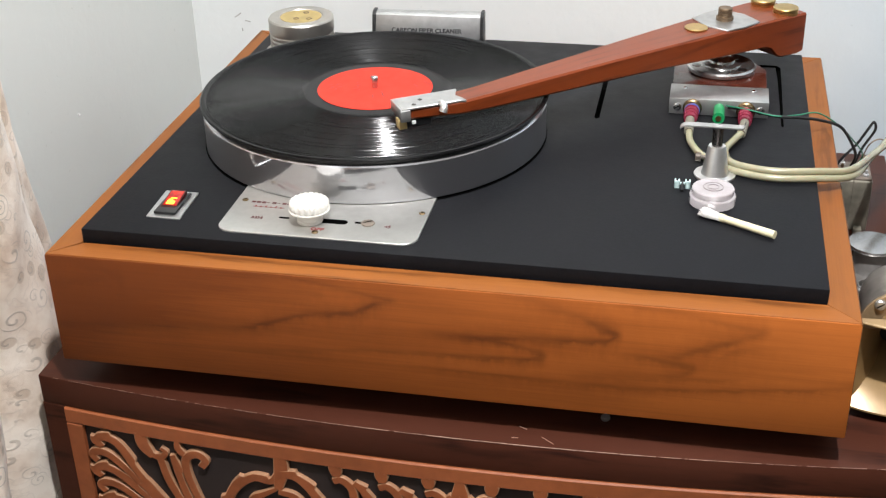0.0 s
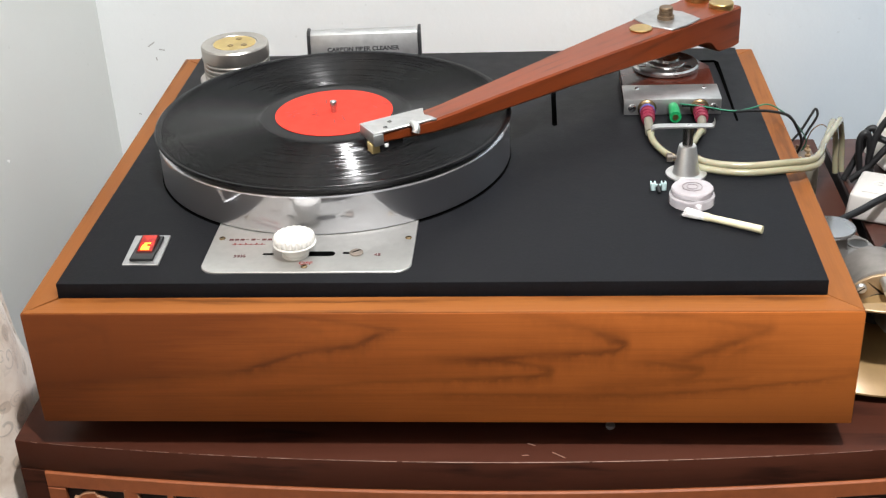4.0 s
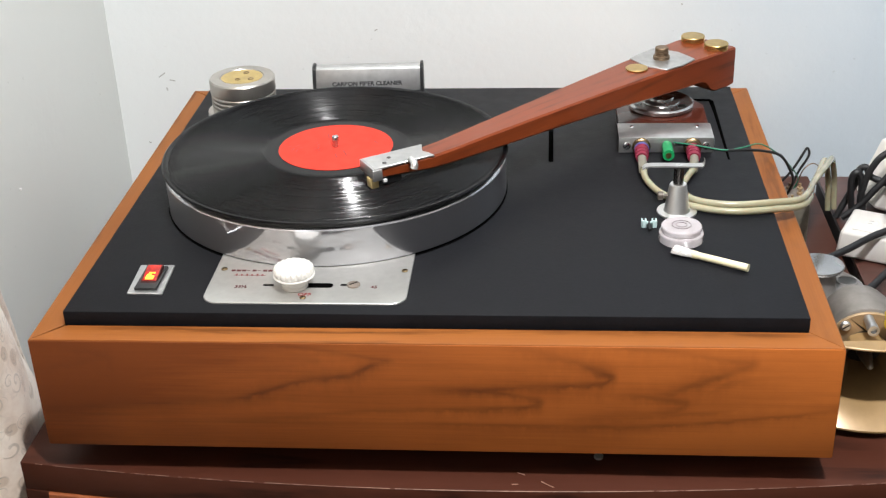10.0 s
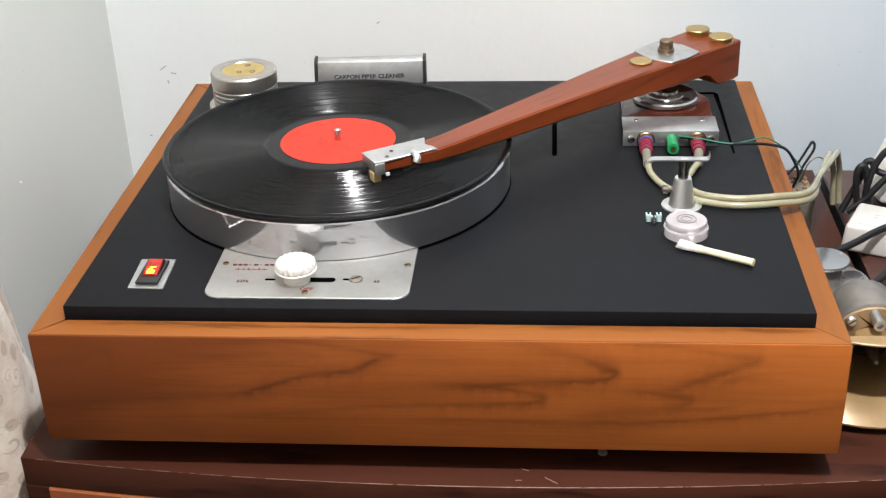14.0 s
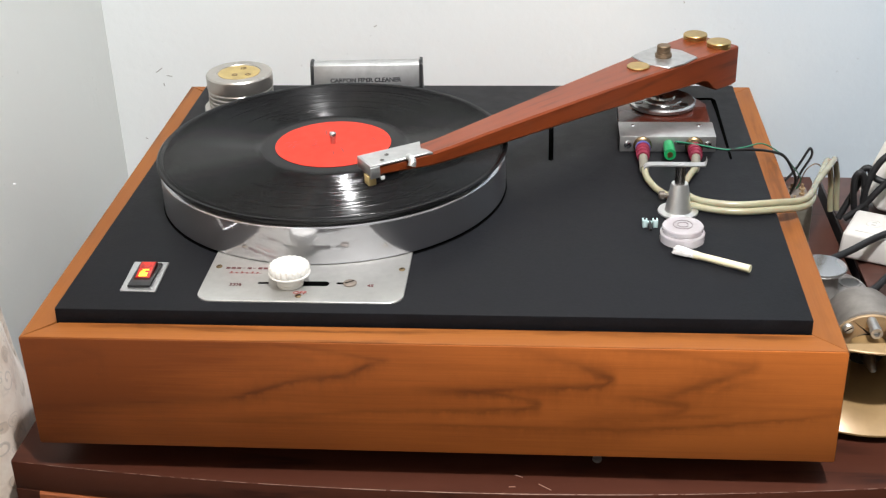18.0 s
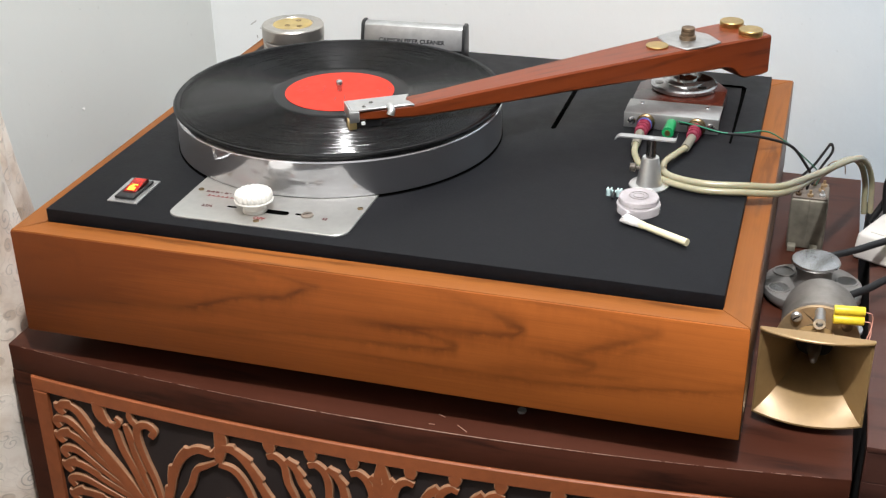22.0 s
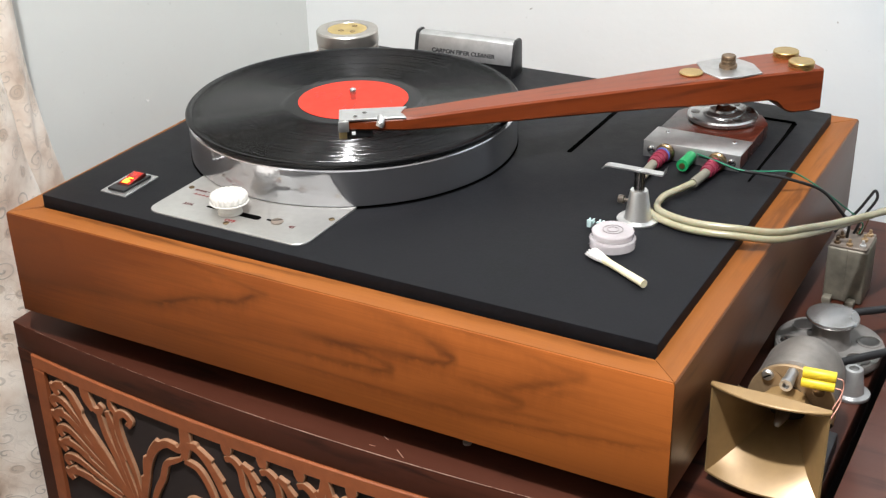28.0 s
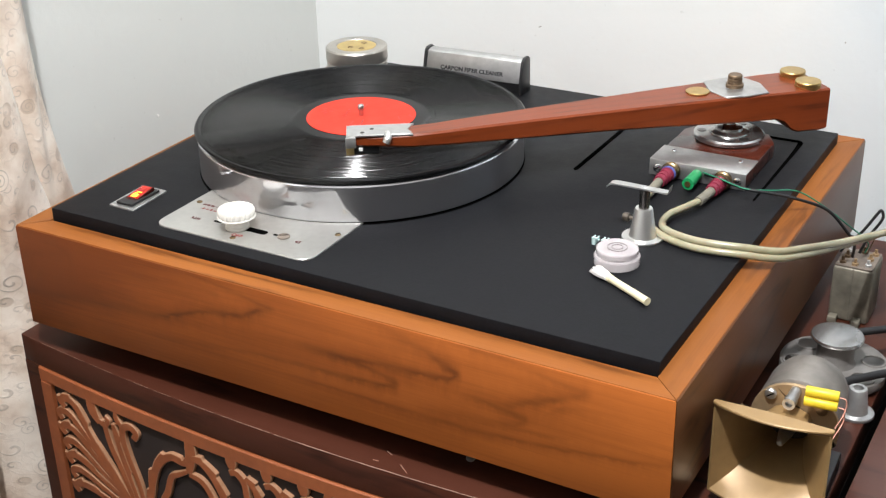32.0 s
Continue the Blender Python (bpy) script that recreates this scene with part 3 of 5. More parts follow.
def bowed_bar(x0, x1, z0, z1, out, n=30, r=0.002):
    """A flat bar on the bowed front, its outer face proud by out."""
    bm = bmesh.new()
    rows = []
    for k in range(n + 1):
        x = x0 + (x1 - x0) * k / n
        y = bow(x)
        prof = [(y + 0.012, z0), (y - out + r, z0), (y - out, z0 + r), (y - out, z1 - r), (y - out + r, z1), (y + 0.012, z1)]
        rows.append([bm.verts.new((x, py, pz)) for py, pz in prof])
    for a, b in zip(rows, rows[1:]):
        for j in range(5):
            bm.faces.new((a[j], b[j], b[j + 1], a[j + 1]))
    bm.faces.new(rows[0]), bm.faces.new(rows[-1][::-1])
    bmesh.ops.recalc_face_normals(bm, faces=bm.faces[:])
    return bm


FX0, FX1, FZ1, FZ0 = -0.0145, 0.6505, -0.027, -0.44
for nm, args in (("left_stile", (CX0, FX0 - 0.0003, FZ0, -0.0269)), ("right_stile", (FX1 + 0.0003, CX1, FZ0, -0.0269)), ("bottom_rail", (CX0, CX1, FLOOR + 0.05, FZ0 - 0.0003))):
    part(nm, bowed_bar(*args, 0.0, r=0.0003), cabinet_wood, cabinet, smooth=30)
frame_w = 0.0145
for args in ((FX0, FX1, FZ1 - frame_w, FZ1), (FX0, FX1, FZ0, FZ0 + frame_w), (FX0, FX0 + frame_w, FZ0 + frame_w, FZ1 - frame_w), (FX1 - frame_w, FX1, FZ0 + frame_w, FZ1 - frame_w)):
    part("panel_frame", bowed_bar(*args, 0.0018, r=0.0012), fret_wood, cabinet, "copper-brown moulded frame", 40)


def frond(points, width, bm, lift=0.0016, leafy=0):
    """A flat strap sawn out of a board along a soft curve on the cabinet's front; points are (x, z). leafy: how many notches its outer side has."""
    path = smooth_path([(x, 0, z) for x, z in points], 9)
    rows = []
    last = len(path) - 1
    for k, q in enumerate(path):
        way = (path[min(k + 1, last)] - path[max(k - 1, 0)]).normalized()
        side = Vector((-way.z, 0, way.x))
        f = k / last
        w = width * (0.45 + 0.55 * math.sin(math.pi * min(1.0, 0.22 + 0.72 * f)))
        saw = 1 + (0.8 * ((f * leafy) % 1.0) ** 1.6 if leafy else 0.0)
        prof = ((-1.0, 0.0020), (-1.0, -lift + 0.0007), (-0.84, -lift), (0.84, -lift), (1.0, -lift + 0.0007), (1.0, 0.0020))
        rows.append([bm.verts.new((q.x + side.x * w * a * (saw if a > 0 else 1), bow(q.x) + d, q.z + side.z * w * a * (saw if a > 0 else 1))) for a, d in prof])
    for a, b in zip(rows, rows[1:]):
        for j in range(5):
            fc = bm.faces.new((a[j], a[j + 1], b[j + 1], b[j]))
            fc.material_index = 0 if j == 2 else 1
    for fc in (bm.faces.new(rows[0][::-1]), bm.faces.new(rows[-1])):
        fc.material_index = 1
    return bm


def fretwork(flip, drop):
    """Acanthus fronds of one quarter of the panel; flip mirrors it left to right, drop top to bottom."""
    fronds = []
    for k in range(7):
        # feathers that leave the slanting stem one after another and hook down at the side stile
        tip = (0.0045 + 0.0013 * k + (0.008 if k == 0 else 0), -0.0525 - 0.0158 * k)
        mid = (0.045 + 0.0012 * k, -0.079 - 0.0112 * k)
        end = (0.063 + 0.0042 * k, -0.104 - 0.0082 * k)
        fronds.append(([(tip[0] + 0.003, tip[1] - 0.0075), (tip[0] - 0.001, tip[1] - 0.002), (tip[0] + 0.005, tip[1] + 0.0025), (tip[0] + 0.018, tip[1] - 0.002 + 0.001 * k), mid, end], 0.0041, 4 if k % 2 == 0 else 0))
    fronds += [([(0.050, -0.088), (0.068, -0.112), (0.084, -0.133), (0.100, -0.153)], 0.0068, 0),
               ([(0.053, -0.038), (0.055, -0.050), (0.062, -0.060)], 0.0062, 0),
               ([(0.058, -0.056), (0.068, -0.060), (0.074, -0.054), (0.070, -0.050)], 0.0030, 0),
               ([(0.068, -0.056), (0.073, -0.080), (0.083, -0.103), (0.092, -0.128), (0.100, -0.150)], 0.0040, 0),
               ([(0.080, -0.055), (0.082, -0.066), (0.087, -0.090), (0.094, -0.113), (0.102, -0.142)], 0.0034, 3),
               ([(0.105, -0.062), (0.109, -0.055), (0.102, -0.050), (0.093, -0.055), (0.091, -0.068), (0.096, -0.088), (0.103, -0.108), (0.107, -0.130), (0.106, -0.152)], 0.0040, 0),
               ([(0.092, -0.054), (0.086, -0.047), (0.086, -0.039)], 0.0034, 0),
               ([(0.108, -0.148), (0.118, -0.116), (0.123, -0.097), (0.133, -0.077), (0.149, -0.064), (0.164, -0.065), (0.171, -0.058)], 0.0042, 5),
               ([(0.120, -0.146), (0.131, -0.120), (0.140, -0.104), (0.147, -0.086), (0.157, -0.079), (0.168, -0.072)], 0.0036, 0),
               ([(0.174, -0.038), (0.174, -0.052), (0.170, -0.072)], 0.0064, 0),
               ([(0.172, -0.056), (0.186, -0.057), (0.198, -0.068), (0.207, -0.085), (0.215, -0.103), (0.226, -0.124), (0.240, -0.146)], 0.0042, 6),
               ([(0.170, -0.074), (0.184, -0.077), (0.194, -0.090), (0.201, -0.108), (0.213, -0.128), (0.228, -0.146)], 0.0036, 0)]
    hub = (0.246, -0.150)
    for k in range(3):
        # leaves that hang from the upper rail, a plain one and a notched one each
        x, z = 0.219 + 0.037 * k, -0.0005 * k
        lean = 0.012 * (k - 1)
        fronds += [([(x, -0.038), (x + 0.001, -0.050)], 0.0058, 0),
                   ([(x - 0.002, z - 0.055), (x + 0.005, z - 0.053), (x + 0.013, z - 0.061), (x + 0.015, z - 0.078), (x + 0.010 - lean, z - 0.100), (hub[0] - 0.006, -0.150)], 0.0037, 0),
                   ([(x + 0.015, z - 0.054), (x + 0.023, z - 0.062), (x + 0.028, z - 0.076), (x + 0.023 - lean, z - 0.096), (hub[0] + 0.004, -0.150)], 0.0036, 5)]
    fronds += [([(0.318, -0.038), (0.3135, -0.066), (0.319, -0.100), (0.318, -0.150)], 0.0040, 0),
               ([hub, (0.222, -0.140), (0.200, -0.122), (0.178, -0.114), (0.166, -0.120), (0.164, -0.132), (0.172, -0.138)], 0.0040, 5),
               ([hub, (0.226, -0.152), (0.206, -0.140), (0.186, -0.134)], 0.0034, 0),
               ([(0.108, -0.148), (0.114, -0.165), (0.108, -0.188), (0.085, -0.208), (0.05, -0.218), (0.002, -0.226)], 0.0044, 6),
               ([hub, (0.250, -0.175), (0.265, -0.202), (0.290, -0.220), (0.318, -0.226)], 0.0044, 6)]
    return [([((0.636 - x) if flip else x, (-0.466 - z) if drop else z) for x, z in pts], w, leafy) for pts, w, leafy in fronds]


for drop in (False, True):
    for flip in (False, True):
        for pts, w, leafy in fretwork(flip, drop):
            bm = frond(pts, w, bmesh.new(), leafy=leafy)
            bmesh.ops.recalc_face_normals(bm, faces=bm.faces[:])
            strap = part("fret_strap", bm, fret_wood, cabinet, smooth=30)
            strap.data.materials.append(fret_edge)

# pale chips along the worn front edge of the top
chip_wood = plain("bare_chipped_wood", (0.32, 0.20, 0.15), 0.7, vary=0.35, grain=300)
SCARS = ((0.363, 0.0095, 0.0032, -25), (0.3585, -0.0035, 0.0024, 5), (0.383, -0.003, 0.0058, -36))
chips = bmesh.new()
for k in range(330):
    x = random.uniform(-0.02, 0.66) if k < 220 else random.gauss(0.34, 0.10)
    x = min(max(x, CX0 + 0.01), CX1 - 0.01)
    near = max(0.0, 1 - abs(x - 0.36) / 0.2)
    half, up = random.uniform(0.0008, 0.0055) * (0.6 + 0.7 * near), random.uniform(0.00005, 0.00019) * (0.7 + 1.0 * near)
    slope = (bow(x + 0.002) - bow(x - 0.002)) / 0.004
    m = Matrix.Translation((x, bow(x) + 0.00045, -0.00045)) @ pose(0, 0, 0, 45, 0, math.degrees(math.atan(slope)))
    box(-half, half, -up, up, -0.0004, 0.0004, turn=m, bm=chips)
for x, y, half, lean in SCARS:
    # scratches on the top itself
    m = Matrix.Translation((x, y, 0.0001)) @ pose(0, 0, 0, 0, 0, lean)
    box(-half, half, -0.0003, 0.0003, -0.0002, 0.0002, turn=m, bm=chips)
tagged(part("worn_edge", chips, chip_wood, cabinet, "pale chips along the worn edge"), kind="stuff")
part("knot_hole", turned([(0.0022, 0.0), (0.0022, 0.0004), (0.0, 0.0004)], 14, (0.455, bow(0.455) + 0.0006, -0.0125), pose(0, 0, 0, 90, 0, 0)), chip_wood, cabinet, "small pale plug")

# ---- the second cabinet ----
side_cabinet = thing("side_cabinet", (1.0, 0.3, FLOOR), "dark brown polished wooden cabinet with carved front", "cabinet")
part("top", box(0.684, 1.4, 0.058, 0.56, -0.006, -0.0005, 0.001), table_wood, side_cabinet, "polished reddish-brown top", 40)
part("body", box(0.684, 1.4, 0.070, 0.56, FLOOR, -0.0062, 0.001), panel_dark, side_cabinet)
part("apron", box(0.684, 1.4, 0.0585, 0.0698, -0.034, -0.0062, 0.0006), table_wood, side_cabinet)
part("left_stile", box(0.684, 0.704, 0.0585, 0.0698, -0.44, -0.0342, 0.0006), table_wood, side_cabinet)
for k in range(7):
    x = 0.716 + 0.022 * k
    bm = tube([(x + 0.018, 0.066, -0.12), (x + 0.008, 0.064, -0.085), (x - 0.004, 0.063, -0.060), (x - 0.010, 0.064, -0.047), (x - 0.004, 0.065, -0.042), (x + 0.002, 0.066, -0.048)], 0.0042, 8, 6)
    part("fret_strap", bm, fret_wood, side_cabinet, smooth=50)

# ---- the turntable ----
PW, PD, PH0, PH1 = 0.592, 0.518, 0.027, 0.121
WALL_T = 0.022
SKEW, WEST = -0.0055, -0.0015
turntable = thing("turntable", (PW / 2, PD / 2, 0.0), "turntable in teak plinth with black top board and silver platter", "turntable")


def mitred(points, z0, z1, r=0.0012):
    return prism(points, z0, z1, r)


t = WALL_T
g0 = 0.0002
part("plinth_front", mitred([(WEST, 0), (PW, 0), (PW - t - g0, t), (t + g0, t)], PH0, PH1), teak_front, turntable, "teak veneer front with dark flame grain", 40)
part("plinth_back", mitred([(PW, PD), (SKEW, PD), (t + g0, PD - t), (PW - t - g0, PD - t)], PH0, PH1), teak_long, turntable, smooth=40)
part("plinth_left", mitred([(WEST, 0.0004), (t - 0.003, t + g0), (t - 0.003, PD - t - g0), (SKEW, PD - 0.0004)], PH0, PH1), teak_deep, turntable, smooth=40)
part("plinth_right", mitred([(PW, 0.0004), (PW, PD - 0.0004), (PW - t, PD - t - g0), (PW - t, t + g0)], PH0, PH1), teak_side, turntable, "glossy teak side coloured darker than the front", 40)
# lighter strip along the rim
rim = PH1 + 0.0006
part("rim_front", prism([(WEST + 0.001, 0.001), (PW - 0.001, 0.001), (PW - t, t), (t, t)], PH1 - 0.001, rim, 0.0003, 1), teak_long, turntable)
part("rim_left", prism([(WEST + 0.001, 0.0014), (t - 0.003, t + 0.0004), (t - 0.003, PD - t - 0.0004), (SKEW + 0.001, PD - 0.0014)], PH1 - 0.001, rim, 0.0003, 1), teak_deep, turntable)
part("rim_right", prism([(PW - 0.001, 0.0014), (PW - 0.001, PD - 0.0014), (PW - t, PD - t - 0.0004), (PW - t, t + 0.0004)], PH1 - 0.001, rim, 0.0003, 1), teak_deep, turntable)
part("rim_back", prism([(PW - 0.001, PD - 0.001), (SKEW + 0.001, PD - 0.001), (t, PD - t), (PW - t, PD - t)], PH1 - 0.001, rim, 0.0003, 1), teak_long, turntable)
part("felt_pad", turned([(0.003, 0.0002), (0.0036, 0.001), (0.0036, 0.0026), (0.0, 0.003)], 24, (0.4225, 0.0310, 0.0)), alu_dull, cabinet, "small grey pad under the plinth", 40)
part("bottom_board", box(t + 0.001, PW - t - 0.001, t + 0.001, PD - t - 0.001, PH0 + 0.001, PH0 + 0.008), black_board, turntable)
for fx in (0.06, PW - 0.06):
    for fy in (0.06, PD - 0.06):
        part("foot", turned([(0.016, 0), (0.018, 0.003), (0.018, PH0 - 0.0002)], 24, (fx, fy, 0.0002)), black_rubber, turntable, smooth=40)

DX, DY, DZ = 0.1970, 0.2425, 0.132


def top_board():
    """The black board with a round hole for the platter."""
    x0, x1, y0, y1 = 0.0190, 0.5705, 0.0245, 0.494
    bm = box(x0, x1, y0, y1, PH1 - 0.006, DZ, 0.0009, 2)
    return bm


part("top_board", top_board(), black_board, turntable, "matt black textured top board", 40)
for pts in ([(0.3825, 0.302), (0.3845, 0.300), (0.3870, 0.302), (0.3870, 0.452), (0.3825, 0.456)], [(0.5455, 0.307), (0.5465, 0.305), (0.5475, 0.307), (0.5485, 0.420), (0.5485, 0.452), (0.5438, 0.4525), (0.5450, 0.420)], [(0.3872, 0.453), (0.5437, 0.453), (0.5485, 0.4522), (0.545, 0.4580), (0.3838, 0.4580)]):
    part("cut_line", prism(pts, DZ - 0.001, DZ + 0.0003), groove_black, turntable, "black saw line of the arm board")

# platter, mat and record


def satin_over_mirror(name, colour, fine, coarse, share):
    """Turned metal: a sharp mirror with part of it scattered by tool marks."""
    g = Graph(name)
    f = g.noise(g.scaled(40, 40, 900), 1.0, 2)
    g.out(colour, g.math("ADD", g.math("MULTIPLY", f, 0.06), fine), 1.0)
    second = g.node("ShaderNodeBsdfPrincipled", {"Base Color": (*colour, 1), "Roughness": coarse, "Metallic": 1.0})
    both = g.node("ShaderNodeMixShader", {0: share, 1: g.bsdf.outputs[0], 2: second.outputs[0]})
    g.tree.links.new(both.outputs[0], g.tree.nodes["Material Output"].inputs[0])
    return g.mat


platter_metal = satin_over_mirror("polished_platter", (0.67, 0.67, 0.695), 0.03, 0.42, 0.29)
# flat black disc paints the shade in the gap below the platter
part("platter_gap_shade", turned([(0.0, 0.0), (0.1497, 0.0), (0.1497, 0.0005), (0.0, 0.0005)], 128, (DX, DY, DZ - 0.0001), closed=False), groove_black, turntable, "black disc for the shade in the gap under the platter")
part("platter", turned([(0.1, 0.0018), (0.1484, 0.0018), (0.1490, 0.0024), (0.1490, 0.0328), (0.1484, 0.0338), (0.146, 0.0355), (0.1, 0.0355)], 192, (DX, DY, DZ)), platter_metal, turntable, "polished aluminium platter", 8)
part("sub_platter", turned([(0.0, 0.0004), (0.135, 0.0004), (0.135, 0.0022), (0.0, 0.0022)], 64, (DX, DY, DZ)), black_rubber, turntable, "dark hub under the platter", 35)
part("mat", turned([(0.0, 0.0357), (0.1475, 0.0357), (0.148, 0.0382), (0.0, 0.0382)], 128, (DX, DY, DZ)), black_rubber, turntable, "black rubber platter mat", 35)
part("spindle", turned([(0.0023, 0.03), (0.0023, 0.0452), (0.0030, 0.0456), (0.0030, 0.0498), (0.0025, 0.0508), (0.001, 0.0512), (0.0, 0.0512)], 24, (DX, DY, DZ)), cap_metal, turntable, "bright steel spindle", 50)

RECZ = DZ + 0.0384
record = thing("vinyl_record", (DX, DY, RECZ), "black vinyl record with a plain red paper label on the platter", "record")
part("disc", turned([(0.004, 0.0), (0.1496, 0.0), (0.1508, 0.0010), (0.1496, 0.0021), (0.1465, 0.0019), (0.145, 0.0016), (0.062, 0.0016), (0.0605, 0.0017), (0.0515, 0.0018), (0.004, 0.0018)], 192), vinyl_black, record, smooth=40, local=True)


def label_paper():
    g = Graph("red_label_paper")
    f = g.noise(g.coord, 90)
    return g.out(g.ramp(f, [(0.3, (0.60, 0.036, 0.020)), (0.7, (0.68, 0.048, 0.028))]), 0.7, 0.0, Specular_IOR_Level=0.2)


red_paper = label_paper()
paper_label = part("paper_label", turned([(0.0036, 0.0019), (0.0500, 0.0019), (0.0500, 0.0022), (0.0036, 0.0022)], 96), red_paper, record, "plain red paper label with faint dark print", smooth=40, local=True)
label_ink = plain("dark_label_print", (0.13, 0.024, 0.020), 0.6)
PRINT = ((-0.040, 0.000, 0.004, 20), (-0.037, -0.006, 0.006, 70), (-0.034, 0.002, 0.005, 55), (-0.033, -0.009, 0.005, 80), (-0.031, -0.003, 0.004, 15), (-0.018, 0.008, 0.003, 75), (-0.016, 0.003, 0.005, 60), (-0.015, -0.002, 0.005, 85),
         (-0.013, -0.008, 0.004, 50), (-0.017, -0.005, 0.003, 10), (-0.010, 0.024, 0.010, 100), (0.010, -0.014, 0.012, 112), (0.003, -0.020, 0.008, 105), (0.034, 0.010, 0.006, 130), (0.042, 0.018, 0.008, 140))
for x, y, w, turn in PRINT:
    part("print_bar", box(-w / 2, w / 2, -0.00045, 0.00045, 0.0, 0.00012, turn=pose(x, y, 0.00222, 0, 0, turn)), label_ink, paper_label)

# control plate with knob, slot and lettering
PZ = DZ + 0.0014


def deck_plate():
    """Rounded front corners; the back edge follows the platter."""
    pts = []
    x0, x1, y0, r = 0.1215, 0.2770, 0.0375, 0.012
    for cx, cy, a0 in ((x0 + r, y0 + r, 180), (x1 - r, y0 + r, 270)):
        for k in range(7):
            a = radians(a0 + 15 * k)
            pts.append((cx + r * math.cos(a), cy + r * math.sin(a)))
    pts += [(x1, 0.118), (x1 - 0.02, 0.12), (x0 + 0.02, 0.12), (x0, 0.118)]
    return prism(pts, DZ - 0.0005, PZ, 0.0004, 1)


control_plate = part("control_plate", deck_plate(), plate_metal, turntable, "brushed aluminium speed control plate", 40)


def slot(x0, x1, y, r, z):
    pts = [(x1 + r * math.cos(radians(a)), y + r * math.sin(radians(a))) for a in range(-90, 91, 22)] + [(x0 + r * math.cos(radians(a)), y + r * math.sin(radians(a))) for a in range(90, 271, 22)]
    return prism(pts, z - 0.0006, z + 0.00025)


part("slot", slot(0.190, 0.2155, 0.0645, 0.0034, PZ), groove_black, control_plate, "dark speed slot")
part("slot", slot(0.2255, 0.232, 0.0655, 0.0013, PZ), groove_black, control_plate)
part("slot", slot(0.1655, 0.1715, 0.0645, 0.0012, PZ), groove_black, control_plate)


def screw(x, y, z, r, parent, material, h=0.0012, turn=None, name="screw"):
    at = Matrix.Translation((x, y, z)) @ (turn if turn is not None else Matrix())
    bm = turned([(r, 0.0), (r, h * 0.6), (r * 0.75, h), (r * 0.16, h), (r * 0.16, h * 0.55), (0.0, h * 0.55)], 20)
    bm.transform(at)
    s = part(name, bm, material, parent, smooth=40)
    sl = box(-r * 0.7, r * 0.7, -r * 0.12, r * 0.12, h * 0.9, h * 1.06)
    sl.transform(at @ pose(0, 0, 0, 0, 0, 35))
    part("screw_slot", sl, groove_black, s)
    return s


screw(0.2345, 0.0655, PZ - 0.0003, 0.0052, turntable, can_lid, 0.0020)
for sx, sy in ((0.1285, 0.0896), (0.2715, 0.0886), (0.1985, 0.0455)):
    screw(sx, sy, PZ - 0.0002, 0.0025, turntable, socket_brass)


def knurled(r, n, z0, z1, at):
    """A white knob with finger flutes round its edge and a softly domed top."""
    bm = bmesh.new()
    steps = n * 8
    rings = []
    for rad, z, cut in ((0.80, z0, 0.0), (0.97, z0 + 0.0008, 0.5), (1.0, z0 + 0.002, 1.0), (1.0, z1 - 0.0022, 1.0), (0.965, z1 - 0.0006, 0.95), (0.92, z1, 0.75), (0.5, z1 + 0.0003, 0.0)):
        ring = []
        for k in range(steps):
            a = 2 * math.pi * k / steps
            rr = r * rad * (1 - 0.105 * cut * (0.5 + 0.5 * math.cos(n * a)) ** 1.5)
            ring.append(bm.verts.new((rr * math.cos(a), rr * math.sin(a), z)))
        rings.append(ring)
    for a, b in zip(rings, rings[1:]):
        for k in range(steps):
            bm.faces.new((a[k], a[(k + 1) % steps], b[(k + 1) % steps], b[k]))
    bm.faces.new(rings[0][::-1]), bm.faces.new(rings[-1])
    bm.transform(Matrix.Translation(at))
    return bm


knob = part("speed_knob", knurled(0.0156, 20, 0.0108, 0.0172, (0.1895, 0.0635, PZ)), knob_white, turntable, "white fluted plastic speed knob", 40)
part("knob_skirt", turned([(0.0090, 0.0096), (0.0157, 0.0098), (0.0160, 0.0104), (0.0157, 0.0110), (0.0090, 0.0112)], 64, (0.1895, 0.0635, PZ)), knob_white, knob, smooth=40)
part("knob_hub", turned([(0.0100, 0.0), (0.0100, 0.0018), (0.0092, 0.0026), (0.0092, 0.0099)], 32, (0.1895, 0.0635, PZ)), knob_white, knob, smooth=40)


def flat_text(words, size, x, y, name="lettering", wide=1.0):
    text_part(name, words, size, Matrix.Translation((x, y, PZ + 0.0001)), red_ink if words == "OFF" else maroon_ink, control_plate, wide=wide, bold=size * 0.01)


flat_text("OFF", 0.0058, 0.1988, 0.0503)
flat_text("33⅓", 0.0052, 0.1475, 0.0615)
flat_text("45", 0.0052, 0.2505, 0.0625)
for k in range(9):
    # a name line that cannot be kept stays plain bars
    thin = k in (3, 5)
    part("lettering_bar", box(0.1345 + 0.0042 * k, 0.1378 + 0.0042 * k - 0.001 * thin, 0.0862 + 0.0011 * thin, 0.0890 - 0.0010 * thin, PZ - 0.0002, PZ + 0.0001), maroon_ink, control_plate)
part("lettering_bar", box(0.138, 0.1635, 0.0797, 0.0802, PZ - 0.0002, PZ + 0.0001), red_ink, control_plate)
for k in range(6):
    part("lettering_bar", box(0.1395 + 0.0041 * k, 0.1409 + 0.0041 * k, 0.0792, 0.0820 - 0.0008 * (k % 2), PZ - 0.0002, PZ + 0.00015), red_ink, control_plate)

# lit rocker switch
SX, SY = 0.0745, 0.0728


